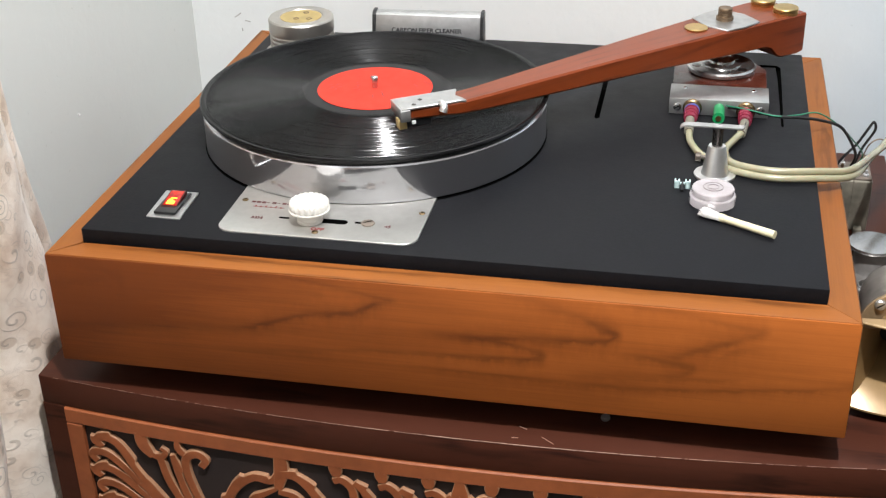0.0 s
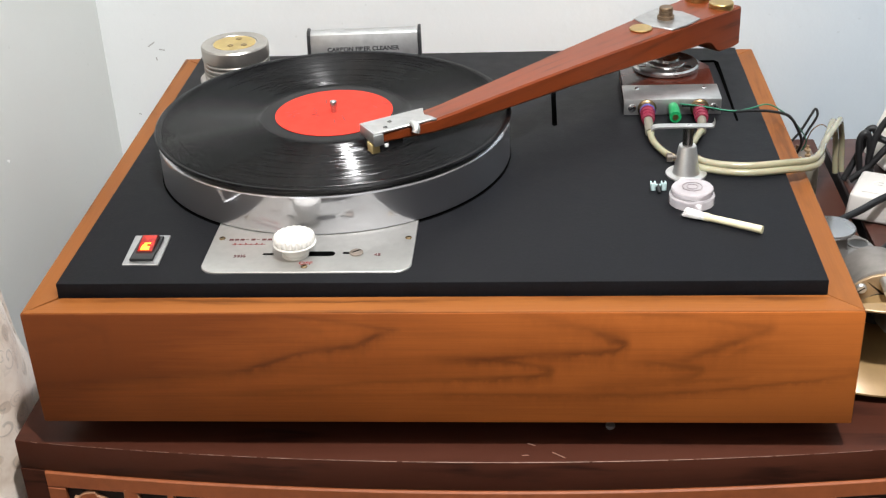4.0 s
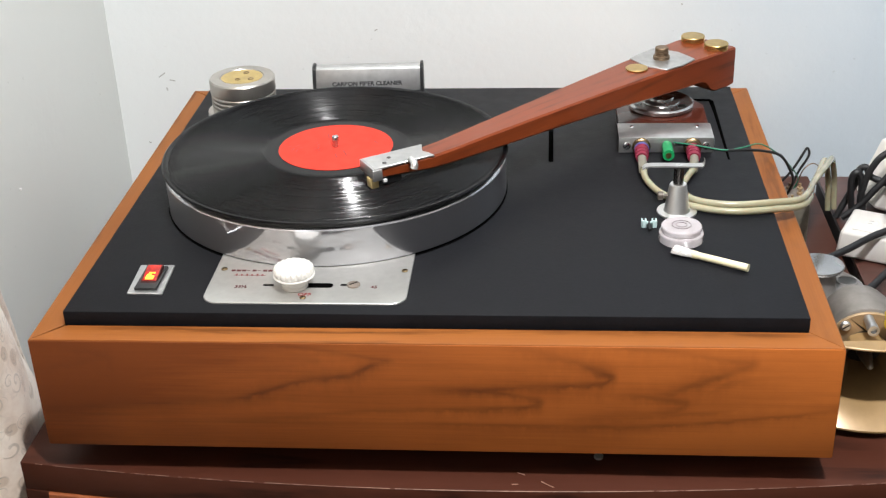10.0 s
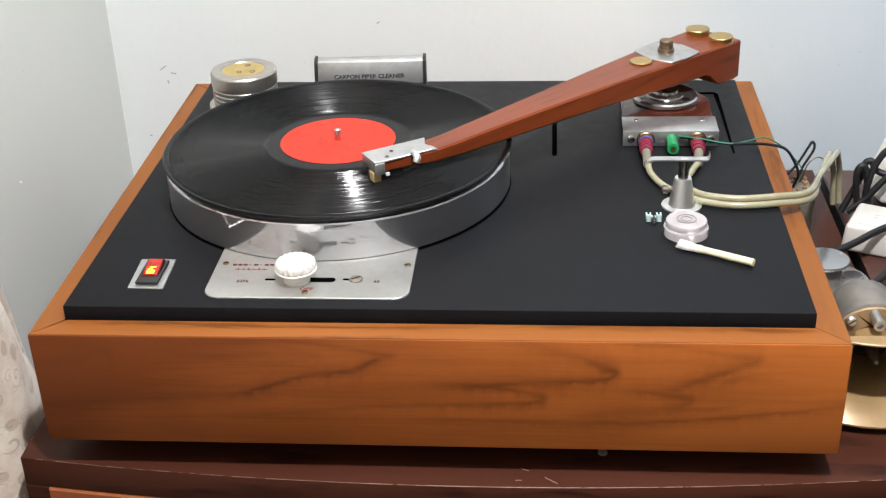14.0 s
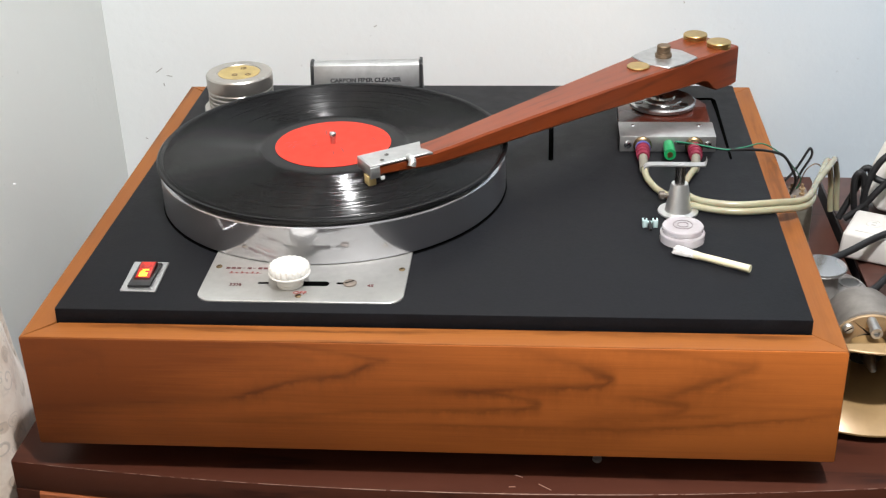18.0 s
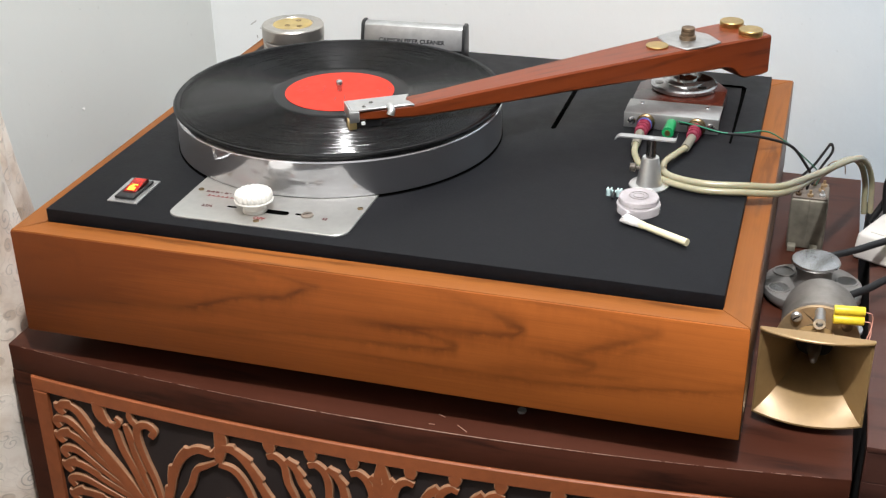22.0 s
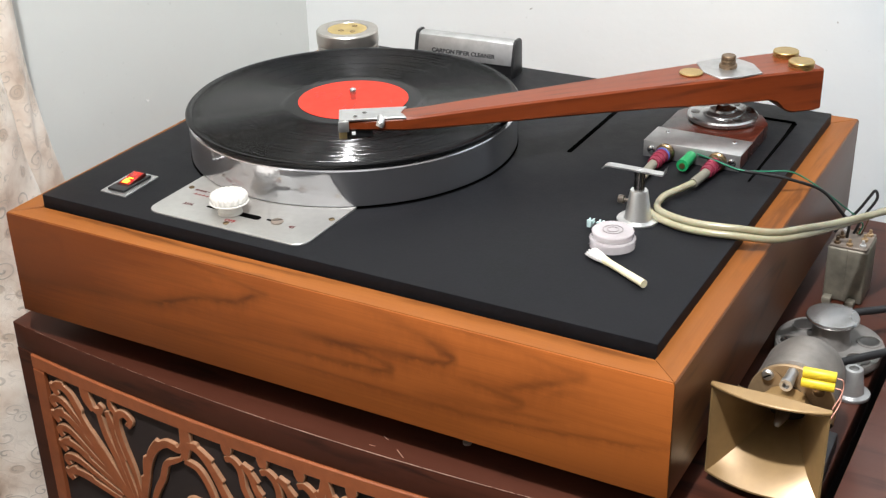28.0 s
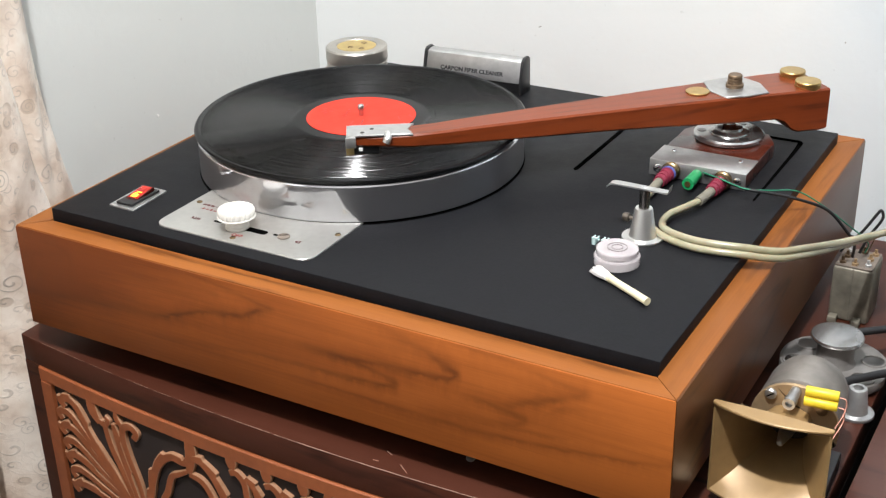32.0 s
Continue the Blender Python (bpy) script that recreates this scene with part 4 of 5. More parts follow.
def lamp_red():
    g = Graph("lit_red_lens")
    f = g.noise(g.coord, 160, 3)
    col = g.ramp(f, [(0.38, (0.16, 0.001, 0.0005)), (0.62, (0.85, 0.02, 0.003))])
    return g.out((0.25, 0.008, 0.004), 0.2, 0.0, Emission_Color=col, Emission_Strength=0.55)


def lamp_yellow():
    g = Graph("glowing_neon")
    return g.out((0.9, 0.4, 0.05), 0.3, 0.0, Emission_Color=(1.0, 0.30, 0.01, 1), Emission_Strength=2.2)


red_lens, neon = lamp_red(), lamp_yellow()
part("switch_plate", prism([(0.0610, 0.0508), (0.0888, 0.0500), (0.0868, 0.0962), (0.0590, 0.0962)], DZ - 0.0004, DZ + 0.0013, 0.0004, 1), alu_worn, turntable, "square aluminium switch plate")
bezel = part("switch_bezel", box(SX - 0.0088, SX + 0.0088, SY - 0.0180, SY + 0.0180, DZ + 0.0013, DZ + 0.0036, 0.0007), black_plastic, turntable, "black switch surround", 40)
tilt = Matrix.Translation((SX, SY, DZ + 0.0033)) @ pose(0, 0, 0, 9, 0, 0)
part("rocker", box(-0.0066, 0.0066, -0.0145, 0.0145, -0.0016, 0.0018, 0.0008, turn=tilt), plain("smoked_red_plastic", (0.040, 0.003, 0.002), 0.42, Specular_IOR_Level=0.2), bezel, "dark red rocker", 40)
part("lens", box(-0.0056, 0.0056, -0.0068, 0.0128, 0.0010, 0.0021, 0.0004, turn=tilt), red_lens, bezel, "glowing red lens", 40)
part("neon_bar", box(-0.0034, 0.0030, -0.0058, -0.0012, 0.0021, 0.0025, turn=tilt), neon, bezel)
part("neon_bar", box(-0.003, 0.0006, -0.0008, 0.0008, 0.0021, 0.0025, turn=tilt), neon, bezel)
part("neon_bar", box(-0.0020, 0.0030, 0.0016, 0.0030, 0.0021, 0.0025, turn=tilt), neon, bezel)

# ---- arm base, arm ----
BX0, BX1, BY0, BY1, BZ = 0.4472, 0.5340, 0.3225, 0.428, 0.1463
part("arm_block", prism([(BX0 + 0.001, BY0), (BX1 - 0.001, BY0), (BX1 - 0.001, BY1 - 0.02), (BX1 - 0.012, BY1), (BX0 + 0.012, BY1), (BX0 + 0.001, BY1 - 0.02)], DZ, BZ - 0.0005, 0.0012), rosewood_block, turntable, "polished dark rosewood arm block", 40)
bracket = box(BX0, BX1, BY0 - 0.0016, BY0 + 0.034, BZ - 0.0004, BZ + 0.0012, 0.0005)
bracket = box(BX0, BX1, BY0 - 0.0017, BY0 - 0.0001, DZ + 0.0005, BZ + 0.0011, 0.0004, bm=bracket)
part("terminal_bracket", bracket, alu_worn, turntable, "brushed aluminium angle with cable sockets", 40)
for sx in (BX0 + 0.013, BX1 - 0.013):
    screw(sx, BY0 + 0.024, BZ + 0.001, 0.0022, turntable, chrome)
facing = pose(0, 0, 0, 90, 0, 0)
for sx in (0.4546, 0.5272):
    screw(sx, BY0 - 0.0015, 0.1396, 0.0036, turntable, chrome, 0.0016, facing)

PX, PY = 0.4915, 0.4045
pivot_plate = part("pivot_plate", turned([(0.029, 0.0), (0.0315, 0.0008), (0.0318, 0.0038), (0.030, 0.0052), (0.0, 0.0056)], 72, (PX, PY, BZ)), cap_metal, turntable, "satin pivot plate", 35)
part("pivot_cup", turned([(0.0185, 0.005), (0.0180, 0.0064), (0.0125, 0.0078), (0.0118, 0.0100), (0.0070, 0.0112), (0.0050, 0.0130), (0.0050, 0.030)], 48, (PX, PY, BZ)), cap_metal, turntable, "turned steel pivot cup", 35)
for k in range(3):
    a = radians(200 + 120 * k)
    part("plate_hole", turned([(0.0042, 0.0), (0.0042, 0.0004)], 20, (PX + 0.0245 * math.cos(a), PY + 0.0245 * math.sin(a), BZ + 0.0053)), steel_dark, pivot_plate, smooth=40)

HX, HY = 0.283, 0.189
AX, AY = 0.681, 0.732


def on_arm(s, p, z):
    return Vector((HX + s * AX + p * AY, HY + s * AY - p * AX, z))


ARM = [((0.2375, 0.1635), (0.84, 0.54), 0.0108, 0.1893, 0.1812), ((0.262, 0.1785), (0.84, 0.54), 0.0112, 0.1898, 0.1800), ((0.281, 0.1895), (0.78, 0.62), 0.0114, 0.1905, 0.1790)]
for s, w, zt, zb in ((0.02, 0.0116, 0.1908, 0.1780), (0.06, 0.0130, 0.1912, 0.1762), (0.12, 0.0157, 0.1914, 0.1742), (0.18, 0.0187, 0.1914, 0.1722), (0.23, 0.0214, 0.1912, 0.1700), (0.27, 0.0236, 0.1908, 0.1674),
                     (0.31, 0.0257, 0.1903, 0.1654), (0.335, 0.0268, 0.1899, 0.1646), (0.343, 0.0271, 0.1898, 0.1615), (0.352, 0.0274, 0.1896, 0.1525), (0.358, 0.0276, 0.1894, 0.1500), (0.380, 0.0281, 0.1888, 0.1492), (0.3875, 0.0276, 0.1884, 0.1498)):
    q = on_arm(s, 0, 0)
    ARM.append(((q.x, q.y), (AX, AY), w, zt, zb))


def arm_wand():
    bm = bmesh.new()
    rows = []
    for (x, y), way, w, zt, zb in ARM:
        n = Vector((way[1], -way[0], 0)).normalized()
        c = 0.0016
        prof = [(-w + c, zb), (w - c, zb), (w, zb + c), (w, zt - c), (w - c, zt), (-w + c, zt), (-w, zt - c), (-w, zb + c)]
        rows.append([bm.verts.new((x + n.x * p, y + n.y * p, z)) for p, z in prof])
    for a, b in zip(rows, rows[1:]):
        for j in range(8):
            bm.faces.new((a[j], a[(j + 1) % 8], b[(j + 1) % 8], b[j]))
    bm.faces.new(rows[0]), bm.faces.new(rows[-1])
    bmesh.ops.recalc_face_normals(bm, faces=bm.faces[:])
    return bm


ARMTURN = math.degrees(math.atan2(AY, AX))
wand_bm = arm_wand()
wand_m = Matrix.Translation((HX, HY, 0)) @ pose(0, 0, 0, 0, 0, ARMTURN)
wand_bm.transform(wand_m.inverted())
wand = part("arm_wand", wand_bm, rosewood, turntable, "tapered reddish rosewood tonearm", 25)
wand.matrix_basis = wand_m


def arm_turned(name, profile, s, p, material, label="", n=40):
    q = on_arm(s, p, 0)
    ob = part(name, turned(profile, n, (q.x, q.y, 0)), material, turntable, label, 35)
    return ob


arm_turned("brass_weight", [(0.0115, 0.1875), (0.0118, 0.1882), (0.0118, 0.1908), (0.0110, 0.1912), (0.0118, 0.1916), (0.0118, 0.1938), (0.0112, 0.1945), (0.0, 0.1946)], 0.374, -0.0150, brass, "round brass counterweight")
arm_turned("brass_weight", [(0.0115, 0.1875), (0.0118, 0.1882), (0.0118, 0.1908), (0.0110, 0.1912), (0.0118, 0.1916), (0.0118, 0.1938), (0.0112, 0.1945), (0.0, 0.1946)], 0.371, 0.0158, brass, "round brass counterweight")
arm_turned("brass_weight", [(0.0103, 0.1905), (0.0107, 0.1912), (0.0107, 0.1921), (0.0100, 0.1927), (0.0, 0.1928)], 0.268, 0.0, brass, "thin brass disc let into the arm")
shape = [(-0.020, -0.0235), (-0.004, -0.0255), (0.018, -0.0250), (0.0255, 0.0), (0.020, 0.0245), (-0.002, 0.0262), (-0.022, 0.0235), (-0.0275, 0.002)]
part("pivot_shim", prism([tuple(on_arm(0.306 + a, b, 0)[:2]) for a, b in shape][::-1], 0.1901, 0.1918, 0.0004, 1), alu_worn, turntable, "dull aluminium plate under the pivot bolt", 40)
arm_turned("pivot_bolt", [(0.0078, 0.1916), (0.0080, 0.1922), (0.0080, 0.1948), (0.0066, 0.1954), (0.0066, 0.1966), (0.0060, 0.1970), (0.0066, 0.1974), (0.0066, 0.1994), (0.0058, 0.1998), (0.0064, 0.2004), (0.0064, 0.2026), (0.0056, 0.2034), (0.0, 0.2035)], 0.305, 0.0, brass_old, "knurled aged brass pivot bolt")

# headshell
HS = Matrix.Translation((0.2365, 0.1625, 0)) @ pose(0, 0, 0, 0, 0, 32.8)
shell = prism([(0.0, -0.0122), (0.049, -0.0122), (0.0545, -0.0135), (0.053, -0.006), (0.050, 0.0), (0.053, 0.007), (0.056, 0.0128), (0.0, 0.0128)], 0.1897, 0.1916, 0.0004, 1, HS)
shell = box(-0.0016, 0.0, -0.0122, 0.0128, 0.1822, 0.1915, 0.0004, turn=HS, bm=shell)
headshell = part("headshell", shell, alu_worn, turntable, "bent aluminium headshell plate", 40)
part("headshell_cheek", box(-0.0024, 0.0065, -0.0142, -0.0122, 0.1808, 0.1905, 0.0009, turn=HS), alu_worn, headshell, smooth=40)
lift = tube([HS @ Vector(q) for q in ((0.033, -0.011, 0.1918), (0.0335, -0.0145, 0.1916), (0.033, -0.0185, 0.1900), (0.0315, -0.0195, 0.1868))], 0.0030, 10, 6, taper=lambda k: 1.0 + 0.15 * k)
part("finger_lift", lift, alu, headshell, "aluminium finger lift", 50)
for hx in (0.012, 0.020):
    screw(*(HS @ Vector((hx, 0.002 if hx > 0.015 else -0.006, 0.1914))), 0.0019, turntable, steel_dark, 0.0008)
cart = box(0.0, 0.026, -0.0085, 0.0085, 0.1738, 0.1812, 0.0008, turn=HS)
cartridge = part("cartridge", cart, black_plastic, turntable, "small black phono cartridge", 40)
part("stylus_front", box(-0.0022, 0.0045, -0.0098, -0.0006, 0.1732, 0.1812, 0.0005, turn=HS), plain("tan_stylus_holder", (0.62, 0.47, 0.22), 0.4), cartridge, "tan stylus holder", 40)
part("stylus_pin", box(0.0085, 0.0118, -0.0108, -0.0085, 0.1768, 0.1795, 0.0004, turn=HS), white_plastic, cartridge)
part("cantilever", tube([HS @ Vector(q) for q in ((0.010, 0, 0.1742), (0.004, 0, 0.1734), (0.001, 0, 0.1727))], 0.0004, 6, 3), alu_dull, cartridge)

# ---- cables at the arm base ----


def plug(x, name, body, label):
    th = thing(name, (x, BY0 - 0.0018, 0.1392), label, "plug", "phono plugs")
    part("socket_ring", turned([(0.0084, 0.0), (0.0084, 0.0024), (0.0072, 0.0036), (0.0072, 0.0068), (0.0060, 0.0074)], 32, turn=facing, at=(x, BY0 - 0.0018, 0.1392)), socket_brass, th, "brass socket ring", 40)
    return th


PL = plug(0.4678, "phono_plug", red_plug, "dark red phono plug in a brass socket on the arm base")
PR = plug(0.5145, "phono_plug", red_plug, "dark red phono plug in a brass socket on the arm base")
for th, a, b, c in ((PL, (0.4678, 0.3165, 0.1394), (0.4668, 0.2930, 0.1390), (0.4665, 0.2700, 0.1372)), (PR, (0.5145, 0.3165, 0.1394), (0.5135, 0.2930, 0.1392), (0.5105, 0.2690, 0.1386))):
    d = Vector(b) - Vector(a)
    part("plug_sleeve", tube([a, Vector(a) + d * 0.5, b], 0.0062, 20, 4, taper=lambda k: 1.0 - 0.15 * k), red_plug, th, "ribbed dark red sleeve", 50)
    for k in (0.25, 0.5, 0.75):
        q = Vector(a) + d * k
        part("sleeve_rib", tube([q - d * 0.025, q + d * 0.025], 0.0067 - 0.0007 * k, 20, 1), red_plug, th, smooth=50)
    part("strain_relief", tube([b, (Vector(b) + Vector(c)) / 2, c], 0.0040, 16, 4), plain("grey_sleeve", (0.20, 0.185, 0.145), 0.5), th, "grey cable sleeve", 50)
band_white = plain("white_band", (0.72, 0.72, 0.76), 0.4)
band_blue = plain("blue_band", (0.10, 0.13, 0.42), 0.4)
for y, w, m, name in ((0.3150, 0.0012, band_white, "white_band"), (0.3128, 0.0010, band_blue, "blue_band")):
    part(name, tube([(0.4678, y + w, 0.1394), (0.4677, y - w, 0.1394)], 0.0069, 20, 1), m, PL, smooth=50)
PAIR = [(0.5045, 0.2035, 0.1375), (0.535, 0.1935, 0.1375), (0.572, 0.1995, 0.1370), (0.594, 0.2140, 0.1325), (0.608, 0.244, 0.1255), (0.622, 0.298, 0.1110), (0.640, 0.350, 0.1010), (0.6515, 0.386, 0.0935), (0.662, 0.420, 0.0820), (0.671, 0.450, 0.0620), (0.677, 0.463, 0.0400), (0.679, 0.464, 0.0180), (0.680, 0.463, 0.0055)]


def beside(sign):
    """One of the two joined cables; the pair twists from lying one behind the other to lying side by side."""
    out = []
    for k, (x, y, z) in enumerate(PAIR):
        f = max(0.0, min(1.0, (k - 4) / 3))
        out.append((x + sign * 0.0031 * f, y + sign * 0.0022 * (1 - f), z + sign * (0.0021 - 0.0013 * f)))
    return out


HOSE_A = [(0.4666, 0.272, 0.1374), (0.4690, 0.252, 0.1357), (0.4800, 0.226, 0.1353)] + beside(-1)
HOSE_B = [(0.5110, 0.271, 0.1387), (0.5045, 0.256, 0.1380), (0.4975, 0.232, 0.1385)] + beside(1)
for pts in (HOSE_A, HOSE_B):
    tagged(part("signal_hose", tube(pts, 0.0030, 12, 8), hose_cream, smooth=60), "yellowed clear signal cable curving over the plinth", "cable", "signal cables")
gp = thing("banana_plug", (0.4925, BY0, 0.141), "green banana plug in the arm base terminal", "plug")
part("plug_barrel", tube([(0.4912, 0.3202, 0.1400), (0.4912, 0.309, 0.1400), (0.4910, 0.2975, 0.1398)], 0.0052, 20, 3, taper=lambda k: 0.92 + 0.1 * k), green_plug, gp, smooth=50)
part("plug_pin", tube([(0.4910, 0.2977, 0.1398), (0.4910, 0.2968, 0.13978)], 0.0026, 14, 1), brass, gp, "brass pin end", 50)
tagged(part("ground_wire", tube([(0.497, 0.3190, 0.1435), (0.515, 0.309, 0.1450), (0.540, 0.299, 0.1445), (0.558, 0.309, 0.1425), (0.577, 0.329, 0.1375), (0.597, 0.345, 0.1210), (0.613, 0.365, 0.1000), (0.628, 0.392, 0.0740), (0.626, 0.398, 0.060)], 0.00065, 8, 8), green_wire, smooth=60), "thin green ground wire", "wire")
tagged(part("ground_wire", tube([(0.499, 0.3190, 0.1420), (0.515, 0.311, 0.1440), (0.540, 0.300, 0.1440), (0.560, 0.307, 0.1410), (0.580, 0.322, 0.1335), (0.600, 0.344, 0.1190), (0.614, 0.362, 0.0950), (0.620, 0.375, 0.078), (0.618, 0.386, 0.0600)], 0.0014, 8, 8), black_rubber, smooth=60), "thin black ground wire", "wire")
tagged(part("ground_wire", tube([(0.606, 0.392, 0.060), (0.612, 0.392, 0.070), (0.622, 0.394, 0.082), (0.631, 0.396, 0.098), (0.635, 0.397, 0.104), (0.637, 0.397, 0.096), (0.628, 0.396, 0.078), (0.622, 0.394, 0.061)], 0.0013, 8, 8), black_rubber, smooth=60), "looped thin black wire on the capacitor", "wire")
tagged(part("ground_wire", tube([(0.628, 0.400, 0.060), (0.634, 0.402, 0.078), (0.643, 0.405, 0.084), (0.650, 0.406, 0.080), (0.652, 0.408, 0.070)], 0.0006, 6, 6), brass_old, smooth=60), "thin bare copper wire", "wire")

# ---- things on the top board ----
rest = thing("arm_rest", (0.490, 0.197, DZ), "aluminium tonearm rest on a conical foot", "arm rest")
part("foot", turned([(0.0165, 0.0), (0.0168, 0.0008), (0.0165, 0.0017), (0.0112, 0.0022), (0.0105, 0.004), (0.0072, 0.0250), (0.0066, 0.0262), (0.0, 0.0262)], 48, (0.490, 0.197, DZ)), alu, rest, "conical turned aluminium foot", 35)
part("post", turned([(0.0043, 0.0), (0.0043, 0.0420)], 24, (0.490, 0.197, DZ)), steel_dark, rest, smooth=40)


def bent_strip(points, half, thick):
    bm = bmesh.new()
    path = smooth_path(points, 5)
    rows = []
    for q in path:
        rows.append([bm.verts.new(q + Vector((0, a, b))) for a, b in ((-half, 0), (half, 0), (half, thick), (-half, thick))])
    for a, b in zip(rows, rows[1:]):
        for j in range(4):
            bm.faces.new((a[j], a[(j + 1) % 4], b[(j + 1) % 4], b[j]))
    bm.faces.new(rows[0]), bm.faces.new(rows[-1])
    bmesh.ops.recalc_face_normals(bm, faces=bm.faces[:])
    return bm


part("cradle", bent_strip([(0.4600, 0.1955, 0.1720), (0.4625, 0.1955, 0.1742), (0.468, 0.1960, 0.1748), (0.490, 0.197, 0.1743), (0.506, 0.1978, 0.1738), (0.5098, 0.198, 0.1745), (0.5108, 0.198, 0.1790)], 0.0036, 0.0012), alu_worn, rest, "bent aluminium cradle strip", 30)
screw(0.490, 0.197, 0.1752, 0.0026, rest, alu_dull, 0.0008)
part("thumb_screw", turned([(0.0016, 0.0), (0.0016, 0.004), (0.0036, 0.0045), (0.0036, 0.0085), (0.003, 0.0092)], 20, (0.4825, 0.1965, 0.1475), pose(0, 0, 0, 0, -90, 0)), dull_bronze, rest, "knurled bronze thumb screw", 35)


def level_plastic():
    g = Graph("clear_pink_white_plastic")
    f = g.noise(g.coord, 120)
    return g.out(g.ramp(f, [(0.3, (0.80, 0.74, 0.76)), (0.7, (0.90, 0.85, 0.87))]), 0.12, 0.0, Transmission_Weight=0.62, IOR=1.45, Coat_Weight=0.4)


level_mat = level_plastic()
LX, LY = 0.489, 0.1465
level = thing("bubble_level", (LX, LY, DZ), "round clear plastic bubble level lying on the top board", "spirit level")
part("base", turned([(0.0172, 0.0), (0.0178, 0.0006), (0.0178, 0.0068), (0.0172, 0.0076), (0.0158, 0.0078), (0.0158, 0.0088), (0.0, 0.0088)], 56, (LX, LY, DZ + 0.0001)), level_mat, level, smooth=35)
part("vial", turned([(0.0150, 0.0089), (0.0162, 0.0094), (0.0162, 0.0124), (0.0155, 0.0132), (0.0, 0.0134)], 56, (LX, LY, DZ + 0.0001)), level_mat, level, "clear round vial", 35)
for r in (0.0042, 0.0075):
    part("centre_ring", turned([(r - 0.0004, 0.0134), (r - 0.0004, 0.0137), (r + 0.0004, 0.0137), (r + 0.0004, 0.0134)], 48, (LX, LY, DZ + 0.0001), closed=False), plain("grey_ring_ink", (0.16, 0.14, 0.14), 0.5), level, "dark centring ring", 35)

brush = thing("stylus_brush", (0.51, 0.107, DZ), "small cream-handled stylus brush lying on the top board", "brush")
b0, b1 = Vector((0.4955, 0.1150, DZ + 0.0034)), Vector((0.5345, 0.0925, DZ + 0.0038))
bd = (b1 - b0).normalized()
part("handle", tube([b0, b0 + bd * 0.002, b0 + (b1 - b0) * 0.5, b1 - bd * 0.0015, b1], 0.0031, 18, 5, taper=lambda k: (0.86 + 0.14 * k) * (0.8 if k < 0.02 or k > 0.98 else 1)), cream_plastic, brush, "cream plastic handle", 50)
tuft = bmesh.new()
side = Vector((-bd.y, bd.x, 0))
for k in range(190):
    rr, th = math.sqrt(random.random()), random.uniform(0, 2 * math.pi)
    u, w = rr * math.cos(th), rr * math.sin(th)
    root = b0 + side * 0.0026 * u + Vector((0, 0, 0.0020 * w))
    tip = b0 - bd * random.uniform(0.0135, 0.0165) + side * 0.0056 * u + Vector((0, 0, 0.0004 + 0.0026 * w))
    tube([root + bd * 0.002, (root + tip) / 2 + side * 0.0009 * u, tip], 0.0005, 4, 2, bm=tuft)
tagged(part("bristles", tuft, bristle, brush, "soft off-white bristle tuft", 60), kind="stuff")
part("ferrule", tube([b0 - bd * 0.0008, b0 + bd * 0.0035], 0.0032, 18, 1), cream_plastic, brush, smooth=50)

guard = thing("stylus_guard", (0.4652, 0.170, DZ), "tiny pale aqua plastic stylus guard on the top board", "stylus guard")
aqua = plain("pale_aqua_plastic", (0.58, 0.76, 0.76), 0.35, vary=0.04)
for k, dx in ((1, -0.0042), (-1, 0.0042)):
    bm = box(0.4652 + dx - 0.0021, 0.4652 + dx + 0.0021, 0.1668, 0.1680, DZ + 0.0001, DZ + 0.0068, 0.0004)
    bm = box(0.4652 + dx - 0.0021, 0.4652 + dx - 0.0009, 0.1668, 0.1738, DZ + 0.0001, DZ + 0.0058, 0.0004, bm=bm)
    bm = box(0.4652 + dx + 0.0009, 0.4652 + dx + 0.0021, 0.1668, 0.1738, DZ + 0.0001, DZ + 0.0058, 0.0004, bm=bm)
    part("wing", bm, aqua, guard)
part("bridge", box(0.4632, 0.4672, 0.1696, 0.1716, DZ + 0.0022, DZ + 0.0042, 0.0004), aqua, guard)
part("stylus", tube([(0.4652, 0.172, DZ + 0.0034), (0.4652, 0.166, DZ + 0.0028), (0.4655, 0.1605, DZ + 0.0016)], 0.0012, 8, 4), black_plastic, guard, "black stylus shank", 60)

TX, TY = 0.0733, 0.425
tin = thing("record_clamp", (TX, TY, DZ), "ribbed silver aluminium disc stack with a yellow top label", "record weight")
tin_metal = plain("tarnished_aluminium", (0.50, 0.47, 0.43), 0.34, 0.9, vary=0.15, grain=80, relief=0.05)
part("base_flange", turned([(0.036, 0.0), (0.0375, 0.001), (0.0375, 0.005), (0.0365, 0.006), (0.0, 0.006)], 72, (TX, TY, DZ)), tin_metal, tin, smooth=35)
for k in range(4):
    z = 0.0062 + 0.0046 * k
    part("ring", turned([(0.0308, z), (0.0318, z), (0.0324, z + 0.0009), (0.0324, z + 0.0036), (0.0318, z + 0.0044), (0.0, z + 0.0044)], 72, (TX, TY, DZ)), tin_metal, tin, smooth=35)
part("cap", turned([(0.0316, 0.0247), (0.0326, 0.0252), (0.0330, 0.0262), (0.0330, 0.0380), (0.0318, 0.0396), (0.0222, 0.0396), (0.0216, 0.0388), (0.0, 0.0388)], 72, (TX, TY, DZ)), tin_metal, tin, "polished top cap", 35)
yellow_paper = plain("yellow_label_paper", (0.40, 0.29, 0.095), 0.4, vary=0.28, grain=90)
part("top_label", turned([(0.0208, 0.0388), (0.0208, 0.0392), (0.0, 0.0392)], 56, (TX, TY, DZ)), yellow_paper, tin, "worn yellow round label")
